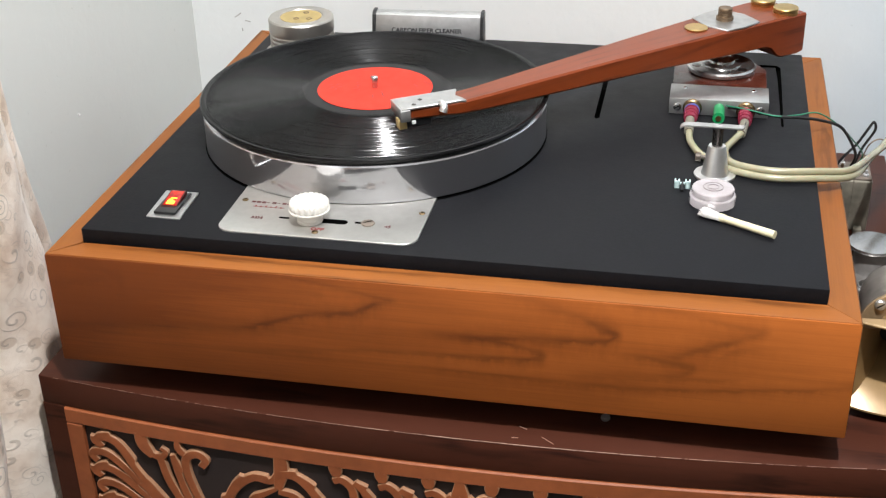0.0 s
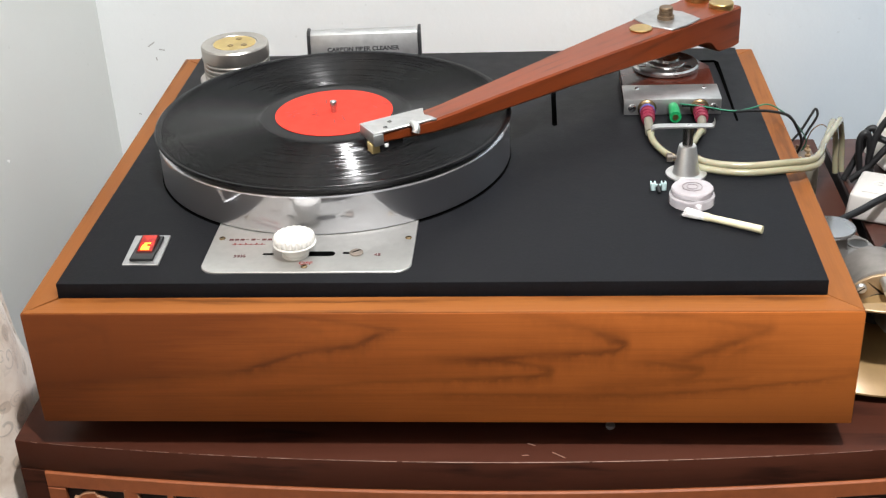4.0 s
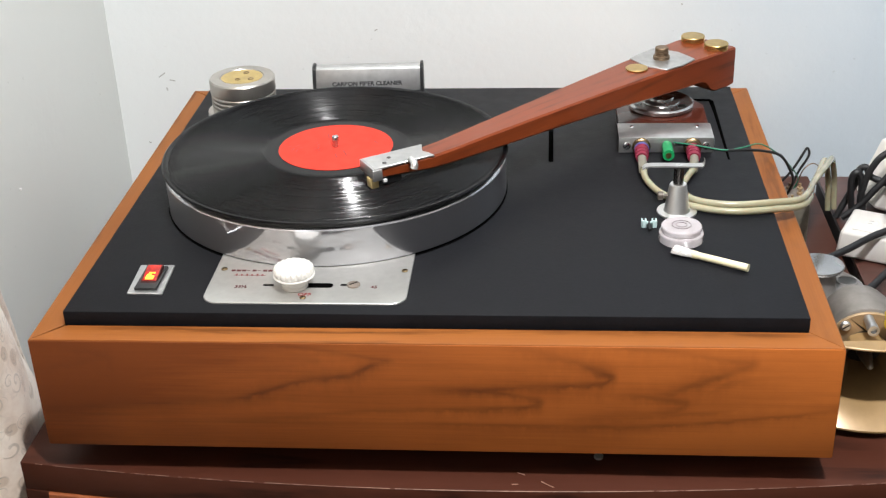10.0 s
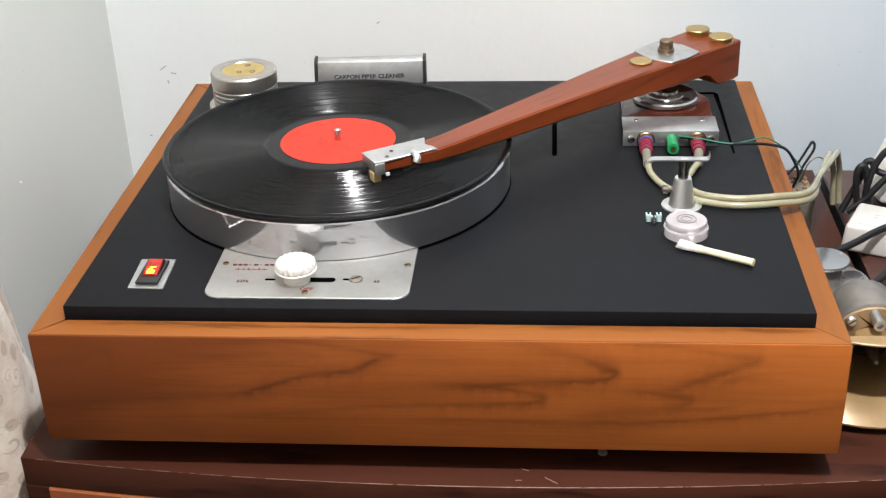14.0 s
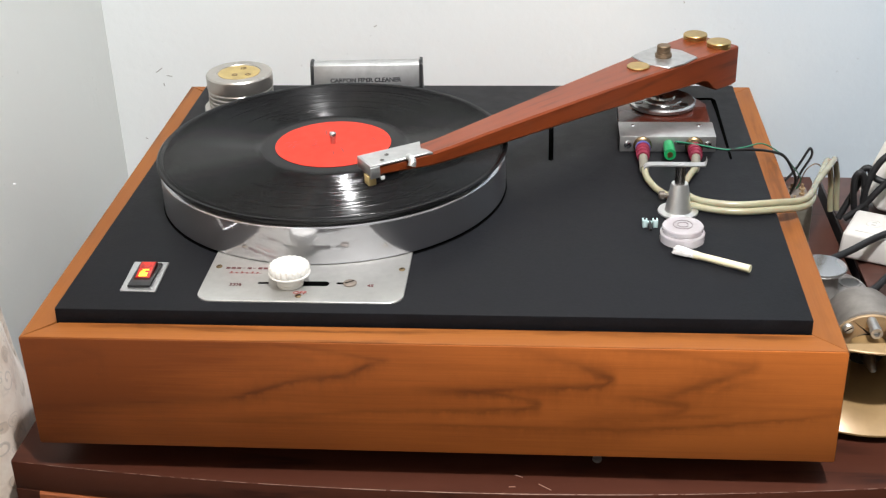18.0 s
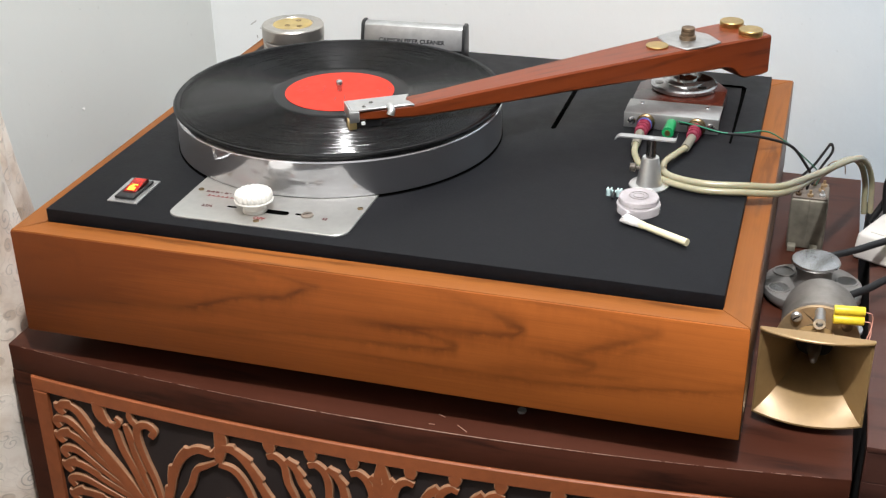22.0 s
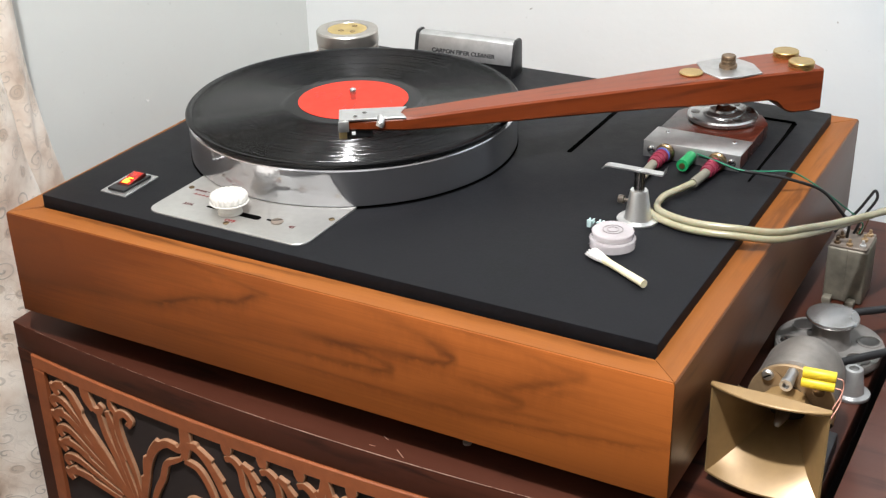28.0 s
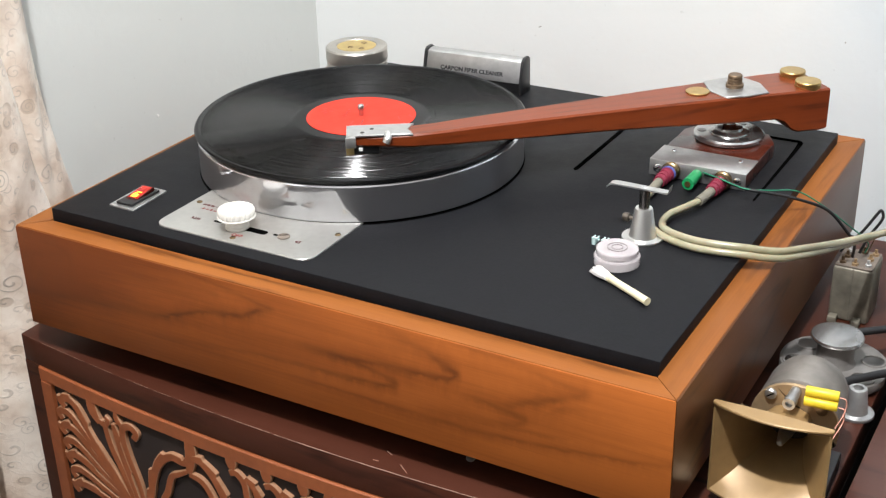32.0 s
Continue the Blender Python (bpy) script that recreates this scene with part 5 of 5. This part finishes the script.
for a, d in ((80, 0.012), (250, 0.008), (330, 0.012)):
    q = (TX + d * math.cos(radians(a)), TY + d * math.sin(radians(a)), DZ)
    part("label_mark", turned([(0.0030, 0.0391), (0.0030, 0.0395), (0.0018, 0.0395), (0.0018, 0.0391)], 20, q, closed=False), brass_old, tin)

# record cleaner
CM = Matrix.Translation((0.1395, 0.4565, DZ)) @ pose(0, 0, 0, 0, 0, 3.4) @ Matrix.Diagonal((1, 1, 0.97, 1))
cleaner = thing("record_cleaner", (0.1960, 0.459, DZ), "silver carbon fibre record brush with black ends", "record brush")


def extruded_side(profile, x0, x1, turn, bevel=0.0006):
    bm = prism(profile, x0, x1, bevel, 2)
    bm.transform(turn @ Matrix(((0, 0, 1, 0), (1, 0, 0, 0), (0, 1, 0, 0), (0, 0, 0, 1))))
    return bm


part("body", extruded_side([(-0.006, 0.0125), (0.016, 0.0125), (0.016, 0.034), (0.012, 0.0372), (0.004, 0.0372), (0.0005, 0.0352)], 0.0032, 0.1110, CM), alu_worn, cleaner, "brushed aluminium grip", 30)
for a in (0.0, 0.1112):
    part("end_cap", extruded_side([(-0.0075, 0.0), (0.017, 0.0), (0.017, 0.0355), (0.0125, 0.0388), (0.0035, 0.0388), (-0.0008, 0.0360), (-0.0075, 0.012)], a, a + 0.0031, CM, 0.0005), black_plastic, cleaner, "black plastic end cap", 30)
part("brush_strip", extruded_side([(-0.003, 0.0012), (0.014, 0.0012), (0.014, 0.0124), (-0.005, 0.0124)], 0.0032, 0.1110, CM, 0.0004), black_rubber, cleaner, "black bristle strip")
lean = math.degrees(math.atan2(0.0352 - 0.0125, 0.0065))
text_part("lettering", "CARBON FIBER CLEANER", 0.0060, CM @ Matrix.Translation((0.0560, -0.0038, 0.0200)) @ pose(0, 0, 0, lean, 0, 0) @ Matrix.Translation((0, 0, 0.0001)), black_ink, cleaner, wide=1.06, bold=0.00024)

copper_wire = plain("dull_copper", (0.42, 0.20, 0.15), 0.5, 0.6)

# ---- horn loudspeaker parts beside the turntable ----
HCX, HCZ, HF, HB = 0.6378, 0.0462, 0.0680, 0.1235


def horn_ring(u, v, grow):
    """A point of the horn wall: u round the mouth from 0 to 4, v from the throat to the mouth."""
    hw = 0.0145 + (0.0398 - 0.0145) * v ** 1.75 + grow
    hh = 0.0130 + (0.0355 - 0.0130) * v ** 1.75 + grow
    k, f = int(u) % 4, u - int(u)
    c = 2 * f - 1
    bulge = 1 + 0.05 * (1 - c * c) * (0.4 + 0.6 * v)
    x, z = ((c * hw, hh * bulge), (hw, -c * hh), (-c * hw, -hh * bulge), (-hw, c * hh))[k]
    round_off = (1 - v) * 0.8
    r = math.hypot(x, z)
    x, z = x * (1 - round_off) + x / r * hw * round_off, z * (1 - round_off) + z / r * hh * round_off
    y = HB + (HF - HB) * v - 0.0085 * v * v * (1 - (x / 0.042) ** 2)
    return HCX + x, y, HCZ + z


def horn_shell():
    bm = bmesh.new()
    nu, nv = 48, 12
    grid = []
    for layer, order in ((0.0, range(nv + 1)), (0.0014, range(nv, -1, -1))):
        for j in order:
            grid.append([bm.verts.new(horn_ring(4 * k / nu, j / nv, layer)) for k in range(nu)])
    for a, b in zip(grid, grid[1:] + grid[:1]):
        for k in range(nu):
            bm.faces.new((a[k], a[(k + 1) % nu], b[(k + 1) % nu], b[k]))
    bmesh.ops.recalc_face_normals(bm, faces=bm.faces[:])
    return bm


tweeter = thing("horn_tweeter", (HCX, 0.12, 0.0), "gold-painted square horn tweeter with grey metal driver", "horn speaker")
part("horn", horn_shell(), gold_paint, tweeter, "gold-painted flared horn mouth", 40)
part("phase_plug", turned([(0.006, 0.0), (0.0052, 0.012), (0.0026, 0.027), (0.0, 0.030)], 24, (HCX, HB + 0.001, HCZ - 0.002), pose(0, 0, 0, 90, 0, 0)), alu_worn, tweeter, "grey throat plug", 40)
lip = [(HCX + 0.0418 * (k / 10 - 1), HF - 0.0015 - 0.0092 * (1 - (k / 10 - 1) ** 2)) for k in range(21)] + [(HCX + 0.0418, HF + 0.0025), (HCX, HF + 0.0040), (HCX - 0.0418, HF + 0.0025)]
part("top_lip", prism(lip, HCZ + 0.0365, HCZ + 0.0388, 0.0006, 1), gold_paint, tweeter, "curved gold rim above the horn mouth", 40)
# end disc in dark brown: the shade deep in the throat, as colour
part("throat_back", turned([(0.0148, 0.0), (0.0148, 0.002)], 24, (HCX, HB + 0.0018, HCZ), pose(0, 0, 0, 90, 0, 0)), plain("throat_shade", (0.03, 0.020, 0.012), 0.7), tweeter)
stand = [(HCX - 0.036, HF + 0.016), (HCX - 0.02, HF + 0.0125), (HCX, HF + 0.011), (HCX + 0.02, HF + 0.0125), (HCX + 0.036, HF + 0.016), (HCX + 0.034, 0.15), (HCX - 0.034, 0.15)]
part("foot_base", prism(stand, 0.0002, 0.0145, 0.001), black_plastic, tweeter, "black curved base", 40)
part("driver", turned([(0.026, 0.0), (0.0290, 0.002), (0.0300, 0.006), (0.0300, 0.034), (0.0275, 0.044), (0.020, 0.050), (0.0, 0.052)], 64, (0.6400, 0.128, 0.0500), pose(0, 0, 0, -90, 0, 0)), driver_metal, tweeter, "grey cast driver body", 35)
pl = [(0.0325 * math.cos(radians(a)), 0.0315 * math.sin(radians(a))) for a in range(-20, 201, 10)]
pl += [(-0.040, 0.004), (-0.040, -0.003), (0.031, -0.010)]
part("terminal_plate", prism(pl, 0.0, 0.003, 0.0005, 1, Matrix.Translation((0.6400, 0.128, 0.0460)) @ facing), bronze, tweeter, "bronze terminal plate", 40)
screw(0.6215, 0.125, 0.0660, 0.0044, tweeter, alu_worn, 0.003, facing, "terminal_screw")
part("terminal_post", turned([(0.0040, 0.0), (0.0042, 0.012), (0.0046, 0.013), (0.0046, 0.0195), (0.0026, 0.0195), (0.0026, 0.016), (0.0, 0.016)], 24, (0.6390, 0.125, 0.0725), facing), alu_worn, tweeter, "grey terminal post", 40)
part("terminal_post", turned([(0.0040, 0.0), (0.0042, 0.008), (0.0, 0.009)], 24, (0.660, 0.125, 0.0665), facing), brass_old, tweeter, smooth=40)
for dy, dz in ((0.112, 0.0834), (0.110, 0.0764)):
    rs = thing("resistor", (0.6585, dy, dz), "yellow cylindrical resistor across the tweeter terminals", "resistor", "yellow resistors")
    part("sleeve", turned([(0.0, 0.0), (0.0034, 0.0), (0.0038, 0.0008), (0.0038, 0.0222), (0.0034, 0.0230), (0.0, 0.0230)], 20, (0.6485, dy, dz), pose(0, 0, 0, 0, 90, 6)), yellow_resistor, rs, smooth=40)
    part("lead", tube([(0.672, dy + 0.0014, dz), (0.6765, dy + 0.001, dz - 0.001), (0.6772, dy - 0.004, dz - 0.008), (0.674, dy - 0.014, dz - 0.016)], 0.0005, 6, 5), copper_wire, rs, "bare copper lead", 60)

FXc, FYc = 0.6335, 0.2820
flange = thing("speaker_casting", (FXc, FYc, 0), "grey aluminium casting with round holes and a domed cap", "metal casting")


def holed_plate():
    """A round plate with notched rim and six wide holes, as rings of faces."""
    bm = bmesh.new()
    import_n = 72
    rim = []
    for k in range(import_n):
        a = 2 * math.pi * k / import_n
        r = 0.0445 * (1 - 0.05 * max(0, math.cos(3 * a)) ** 8)
        rim.append((FXc + r * math.cos(a), FYc + r * math.sin(a)))
    return prism(rim, 0.004, 0.012, 0.0012)


casting = part("plate", holed_plate(), alu_cast, flange, smooth=35)
for k in range(6):
    a = radians(25 + 60 * k)
    q = (FXc + 0.0325 * math.cos(a), FYc + 0.0325 * math.sin(a), 0)
    part("plate_hole", turned([(0.0085, 0.0119), (0.0085, 0.0123), (0.0, 0.0123)], 28, q), steel_dark, casting, "dark round hole")
    part("hole_rim", turned([(0.0085, 0.0119), (0.0085, 0.0131), (0.0102, 0.0131), (0.0106, 0.0119)], 28, q, closed=False), alu_cast, casting, smooth=35)
part("foot_ring", turned([(0.040, 0.0002), (0.042, 0.002), (0.042, 0.0042), (0.0, 0.0042)], 48, (FXc, FYc, 0)), alu_cast, flange, smooth=35)
part("neck", turned([(0.0175, 0.0118), (0.0155, 0.016), (0.0150, 0.034)], 40, (FXc, FYc, 0)), alu_cast, flange, smooth=35)
part("cap", turned([(0.018, 0.0340), (0.0212, 0.0346), (0.0218, 0.0360), (0.0210, 0.0376), (0.014, 0.0387), (0.0, 0.0392)], 56, (FXc, FYc, 0)), cap_metal, flange, "domed bright metal cap", 40)

cone = thing("cone_foot", (0.6645, 0.229, 0.0), "small turned aluminium cone foot", "cone foot")
part("cone", turned([(0.0148, 0.0), (0.0150, 0.0015), (0.0145, 0.0025), (0.0100, 0.0030), (0.0094, 0.0045), (0.0072, 0.0235), (0.0066, 0.0242), (0.0040, 0.0242), (0.0040, 0.018), (0.0, 0.018)], 40, (0.6645, 0.229, 0.0002)), alu_worn, cone, smooth=35)

can = thing("capacitor_can", (0.624, 0.39, 0), "stained grey metal capacitor can with terminal screws on top", "capacitor")
part("can", box(0.6045, 0.6395, 0.3755, 0.4155, 0.0002, 0.053, 0.0022, 3), steel_can, can, smooth=40)
part("can_seam", box(0.6215, 0.6226, 0.3748, 0.3758, 0.002, 0.0535, 0.0003), steel_can, can)
part("lid", box(0.6055, 0.6385, 0.3765, 0.4145, 0.0528, 0.0548, 0.0008), can_lid, can, "tarnished grey lid", 40)
for k, (ax, ay) in enumerate(((0.611, 0.382), (0.622, 0.381), (0.633, 0.383), (0.612, 0.395), (0.632, 0.396), (0.613, 0.408), (0.624, 0.409), (0.634, 0.408))):
    part("terminal", turned([(0.0030, 0.0), (0.0030, 0.0022), (0.0014, 0.0026), (0.0014, 0.0062), (0.0, 0.0064)], 8, (ax, ay, 0.0547)), (brass_old, bronze, alu_dull)[k % 3], can, smooth=20)
for sx in (0.606, 0.6265):
    part("mount_tab", box(sx, sx + 0.008, 0.366, 0.3754, 0.0002, 0.0065, 0.0012), steel_can, can, smooth=40)

# ---- power adaptors and cables on the side table ----
TZ = 0.0
adm = Matrix.Translation((0.666, 0.369, TZ + 0.0002)) @ pose(0, 0, 0, 0, 0, -25) @ Matrix.Diagonal((1, 1, 0.80, 1))
adaptor = thing("power_strip", (0.72, 0.38, TZ), "white plastic power adaptor box on the side table", "power adaptor")
bm = box(0.0, 0.098, 0.0, 0.062, 0.0, 0.034, 0.004, 3)
for v in bm.verts:
    v.co.x += (0.05 - v.co.x) * v.co.z * 1.6
    v.co.y += (0.031 - v.co.y) * v.co.z * 1.8
bm.transform(adm)
part("case", bm, ivory_plastic, adaptor, smooth=40)
grey_vent = plain("grey_vent", (0.40, 0.385, 0.36), 0.5)
part("raised_panel", box(0.012, 0.088, 0.010, 0.052, 0.0337, 0.0352, 0.0008, 2, turn=adm), ivory_plastic, adaptor, smooth=40)
for k in range(3):
    cx = 0.026 + 0.023 * k
    part("socket_ring", turned([(0.0062, 0.0348), (0.0066, 0.0356), (0.0078, 0.0356), (0.0082, 0.0348)], 28, turn=adm @ Matrix.Translation((cx, 0.031, 0)), closed=False), ivory_plastic, adaptor, smooth=40)
    for dy in (-0.0028, 0.0028):
        part("socket_slot", box(cx - 0.0022, cx + 0.0022, 0.031 + dy - 0.0007, 0.031 + dy + 0.0007, 0.0346, 0.03535, turn=adm), grey_vent, adaptor)
adm2 = Matrix.Translation((0.746, 0.460, TZ + 0.0002)) @ pose(0, 0, 0, 0, 22, 12)
ad2 = thing("plug_adaptor", (0.74, 0.47, TZ), "white plastic plug adaptor leaning among black cables", "power adaptor")
part("case", box(-0.026, 0.0, 0.0, 0.05, 0.0, 0.064, 0.004, 3, turn=adm2), ivory_plastic, ad2, smooth=40)
tall = thing("upright_stand", (0.724, 0.292, TZ), "black plastic upright holder on a round foot", "stand")
part("foot", turned([(0.013, 0.0), (0.014, 0.001), (0.013, 0.004), (0.005, 0.006), (0.004, 0.056)], 32, (0.724, 0.292, TZ + 0.0002)), black_plastic, tall, smooth=35)
part("body", turned([(0.010, 0.054), (0.0175, 0.057), (0.019, 0.064), (0.0195, 0.20), (0.017, 0.235), (0.010, 0.245), (0.0, 0.246)], 40, (0.724, 0.292, TZ)), black_plastic, tall, "glossy black rounded body", 35)

CABLES = [
    [(0.618, 0.296, 0.0175), (0.640, 0.305, 0.028), (0.651, 0.312, 0.030), (0.668, 0.326, 0.030), (0.708, 0.355, 0.034), (0.76, 0.36, 0.044), (0.85, 0.37, 0.03), (0.95, 0.40, 0.0)],
    [(0.636, 0.222, 0.0185), (0.654, 0.243, 0.020), (0.681, 0.273, 0.020), (0.696, 0.294, 0.020), (0.72, 0.322, 0.020), (0.77, 0.325, 0.018), (0.84, 0.35, 0.015), (0.95, 0.36, 0.0)],
    [(0.700, 0.448, 0.0), (0.6955, 0.449, 0.028), (0.6945, 0.450, 0.047), (0.699, 0.450, 0.0545), (0.704, 0.450, 0.048), (0.707, 0.450, 0.025), (0.712, 0.452, 0.002)],
    [(0.688, 0.446, 0.004), (0.706, 0.446, 0.020), (0.722, 0.446, 0.041), (0.745, 0.449, 0.062), (0.79, 0.456, 0.052), (0.86, 0.46, 0.0)],
    [(0.720, 0.440, 0.0), (0.706, 0.447, 0.018), (0.7075, 0.448, 0.042), (0.714, 0.449, 0.061), (0.726, 0.450, 0.075), (0.76, 0.455, 0.088), (0.82, 0.46, 0.055), (0.88, 0.46, 0.0)],
    [(0.684, 0.455, 0.0), (0.7015, 0.462, 0.036), (0.7045, 0.464, 0.050), (0.711, 0.463, 0.054), (0.716, 0.460, 0.045), (0.730, 0.452, 0.041), (0.76, 0.44, 0.03), (0.80, 0.43, 0.0)],
]
for pts in CABLES:
    tagged(part("power_cable", tube(pts, 0.0035, 10, 8), black_rubber, smooth=60), "black rubber power cable", "cable", "black power cables")

# ---- curtain ----


def curtain_cloth():
    """Satin cloth with woven spirals of two sizes, thin stems between them and a few filled tan discs."""
    g = Graph("cream_swirl_brocade")
    flat = g.node("ShaderNodeSeparateXYZ", {0: g.coord})
    bent = g.math("SUBTRACT", g.noise(g.coord, 30, 2), 0.5)
    across = g.math("ADD", flat.outputs[1], g.math("MULTIPLY", bent, 0.0018))
    plane = g.node("ShaderNodeCombineXYZ", {0: across, 1: flat.outputs[2], 2: 0.0}).outputs[0]

    def spirals(scale, turns, reach, shift):
        size = (scale, scale, scale)
        at = g.node("ShaderNodeVectorMath", {0: plane, 1: (shift, shift * 0.7, 0.0)}, operation="ADD").outputs[0]
        vor = g.node("ShaderNodeTexVoronoi", {"Vector": at, "Scale": scale, "Randomness": 0.7})
        a = g.node("ShaderNodeVectorMath", {0: at, 1: size}, operation="MULTIPLY").outputs[0]
        b = g.node("ShaderNodeVectorMath", {0: vor.outputs["Position"], 1: size}, operation="MULTIPLY").outputs[0]
        s = g.node("ShaderNodeSeparateXYZ", {0: g.node("ShaderNodeVectorMath", {0: a, 1: b}, operation="SUBTRACT").outputs[0]})
        ang = g.math("ARCTAN2", s.outputs[1], s.outputs[0])
        far = vor.outputs["Distance"]
        wave = g.math("SINE", g.math("ADD", g.math("MULTIPLY", far, turns), ang))
        inside = g.ramp(far, [(reach - 0.03, (1, 1, 1)), (reach + 0.03, (0, 0, 0))])
        lot = g.node("ShaderNodeSeparateColor", {0: vor.outputs["Color"]}).outputs[0]
        return g.math("MULTIPLY", g.ramp(wave, [(0.55, (0, 0, 0)), (0.90, (1, 1, 1))]), inside), inside, lot

    small, small_disc, small_lot = spirals(62.0, 30.0, 0.45, 0.0)
    large, large_disc, large_lot = spirals(38.0, 38.0, 0.45, 0.031)
    chosen = g.math("MULTIPLY", large_disc, g.math("GREATER_THAN", large_lot, 0.35))
    line = g.math("ADD", g.math("MULTIPLY", large, chosen), g.math("MULTIPLY", small, g.math("SUBTRACT", 1.0, chosen)))
    tan = g.math("MULTIPLY", g.math("MULTIPLY", small_disc, g.math("GREATER_THAN", small_lot, 0.74)), g.math("SUBTRACT", 1.0, chosen))
    stems = g.math("ABSOLUTE", g.math("SUBTRACT", g.noise(plane, 34, 2, 0.5, 1.2), 0.5))
    stem = g.math("MULTIPLY", g.ramp(stems, [(0.010, (1, 1, 1)), (0.024, (0, 0, 0))]), g.math("SUBTRACT", 1.0, chosen))
    line = g.math("MAXIMUM", line, g.math("MULTIPLY", stem, 0.3))
    worn = g.ramp(g.noise(g.coord, 40, 3), [(0.36, (0.35, 0.35, 0.35)), (0.62, (1, 1, 1))])
    big = g.ramp(g.noise(g.coord, 24, 4), [(0.34, (0.55, 0.425, 0.33)), (0.46, (0.74, 0.625, 0.52)), (0.62, (0.88, 0.79, 0.69))])
    col = g.mix(g.math("MULTIPLY", tan, 0.50), big, (0.44, 0.32, 0.22))
    col = g.mix(g.math("MULTIPLY", g.math("MULTIPLY", line, worn), 0.60), col, (0.33, 0.285, 0.24))
    weave = g.noise(g.coord, 1400, 2)
    pucker = g.noise(g.coord, 85, 4, 0.6)
    g.bump(g.math("ADD", g.math("ADD", line, g.math("MULTIPLY", pucker, 2.2)), g.math("MULTIPLY", weave, 0.3)), 0.34, 0.0011)
    return g.out(col, g.math("SUBTRACT", 0.50, g.math("MULTIPLY", line, 0.22)), 0.0, Sheen_Weight=0.2)


def curtain_mesh():
    """Cloth gathered into rounded folds that meet in tight creases and sway as they fall."""
    bm = bmesh.new()
    z_top, z_low, nz = 1.62, FLOOR + 0.03, 150
    folds = (0.031, 0.088, 0.075, 0.095, 0.07, 0.09, 0.08, 0.09)
    rows = []
    for i in range(nz + 1):
        z = z_top + (z_low - z_top) * i / nz
        edge = 0.135 + 0.040 / (1 + math.exp((z - 0.105) * 22)) - 0.02 / (1 + math.exp((z + 0.25) * 9))
        row, y = [], edge
        for n, wide in enumerate(folds):
            if n == 0:
                wide = 0.032 + 0.034 / (1 + math.exp((0.03 - z) * 50)) + 0.012 / (1 + math.exp((0.235 - z) * 60))
            elif n == 1:
                wide = 0.088 + 0.066 / (1 + math.exp((z - 0.03) * 25))
            else:
                wide *= 1 + 0.10 * math.sin(2.3 * z + 1.9 * n)
            deep = (0.020, 0.034, 0.030, 0.036, 0.03, 0.034, 0.03, 0.034)[n] + (0.009 / (1 + math.exp((z - 0.02) * 40)) if n in (1, 2) else 0.0)
            for j in range(14):
                u = j / 14
                bulge = math.sin(math.pi * u) ** 0.55 if u > 0 else 0.0
                crumple = 0.0011 * math.sin(83 * z + 17 * u + 3 * n) * bulge + (0.0022 * math.sin(19 * z + 9 * u + 2.1 * n) + 0.0012 * math.sin(47 * z + 14 * u + n)) * bulge
                if n == 0:
                    x, over = -0.108 + 0.026 * math.sin(math.pi * (0.06 + 0.94 * u)) ** 0.7, 0.0
                else:
                    x, over = -0.130 + (0.044 + deep) * bulge, (0.029 if n == 1 else 0.010) * math.sin(math.pi * min(1.0, 2.2 * u))
                row.append(bm.verts.new((x + crumple, y - wide * u + over, z)))
            y -= wide
        rows.append(row)
    for a, b in zip(rows, rows[1:]):
        for j in range(len(a) - 1):
            bm.faces.new((a[j], a[j + 1], b[j + 1], b[j]))
    bmesh.ops.recalc_face_normals(bm, faces=bm.faces[:])
    bm.normal_update()
    behind = [[bm.verts.new(v.co - 0.0014 * v.normal) for v in row] for row in rows]
    for a, b in zip(behind, behind[1:]):
        for j in range(len(a) - 1):
            bm.faces.new((b[j], b[j + 1], a[j + 1], a[j]))
    for j in (0, len(rows[0]) - 1):
        for k in range(nz):
            bm.faces.new((rows[k][j], rows[k + 1][j], behind[k + 1][j], behind[k][j]))
    for k in (0, nz):
        for j in range(len(rows[0]) - 1):
            bm.faces.new((rows[k][j], rows[k][j + 1], behind[k][j + 1], behind[k][j]))
    return bm


curtain = thing("curtain", (-0.1, -0.2, FLOOR), "cream brocade curtain with swirl pattern hanging in folds", "curtain")
part("cloth", curtain_mesh(), curtain_cloth(), curtain, smooth=60)
part("curtain_rod", tube([(-0.10, 0.16, 1.635), (-0.10, -0.2, 1.635), (-0.10, -0.52, 1.635)], 0.011, 14, 2), brass_old, curtain, "thin metal rod", 50)

# ---- ceiling lamp ----
lamp = thing("ceiling_light", (LAMP[0], LAMP[1], TOP), "round white bulb holder hanging from the ceiling", "ceiling light")
part("rose", turned([(0.0, 0.0), (0.06, 0.0), (0.06, -0.015), (0.03, -0.03), (0.0, -0.03)], 40, (LAMP[0], LAMP[1], TOP)), white_plastic, lamp, smooth=40)
part("bulb_holder", turned([(0.02, TOP - 0.029), (0.024, LAMP[2] + 0.12), (0.024, LAMP[2] + 0.09), (0.0, LAMP[2] + 0.09)], 32, (LAMP[0], LAMP[1], 0)), white_plastic, lamp, smooth=40)
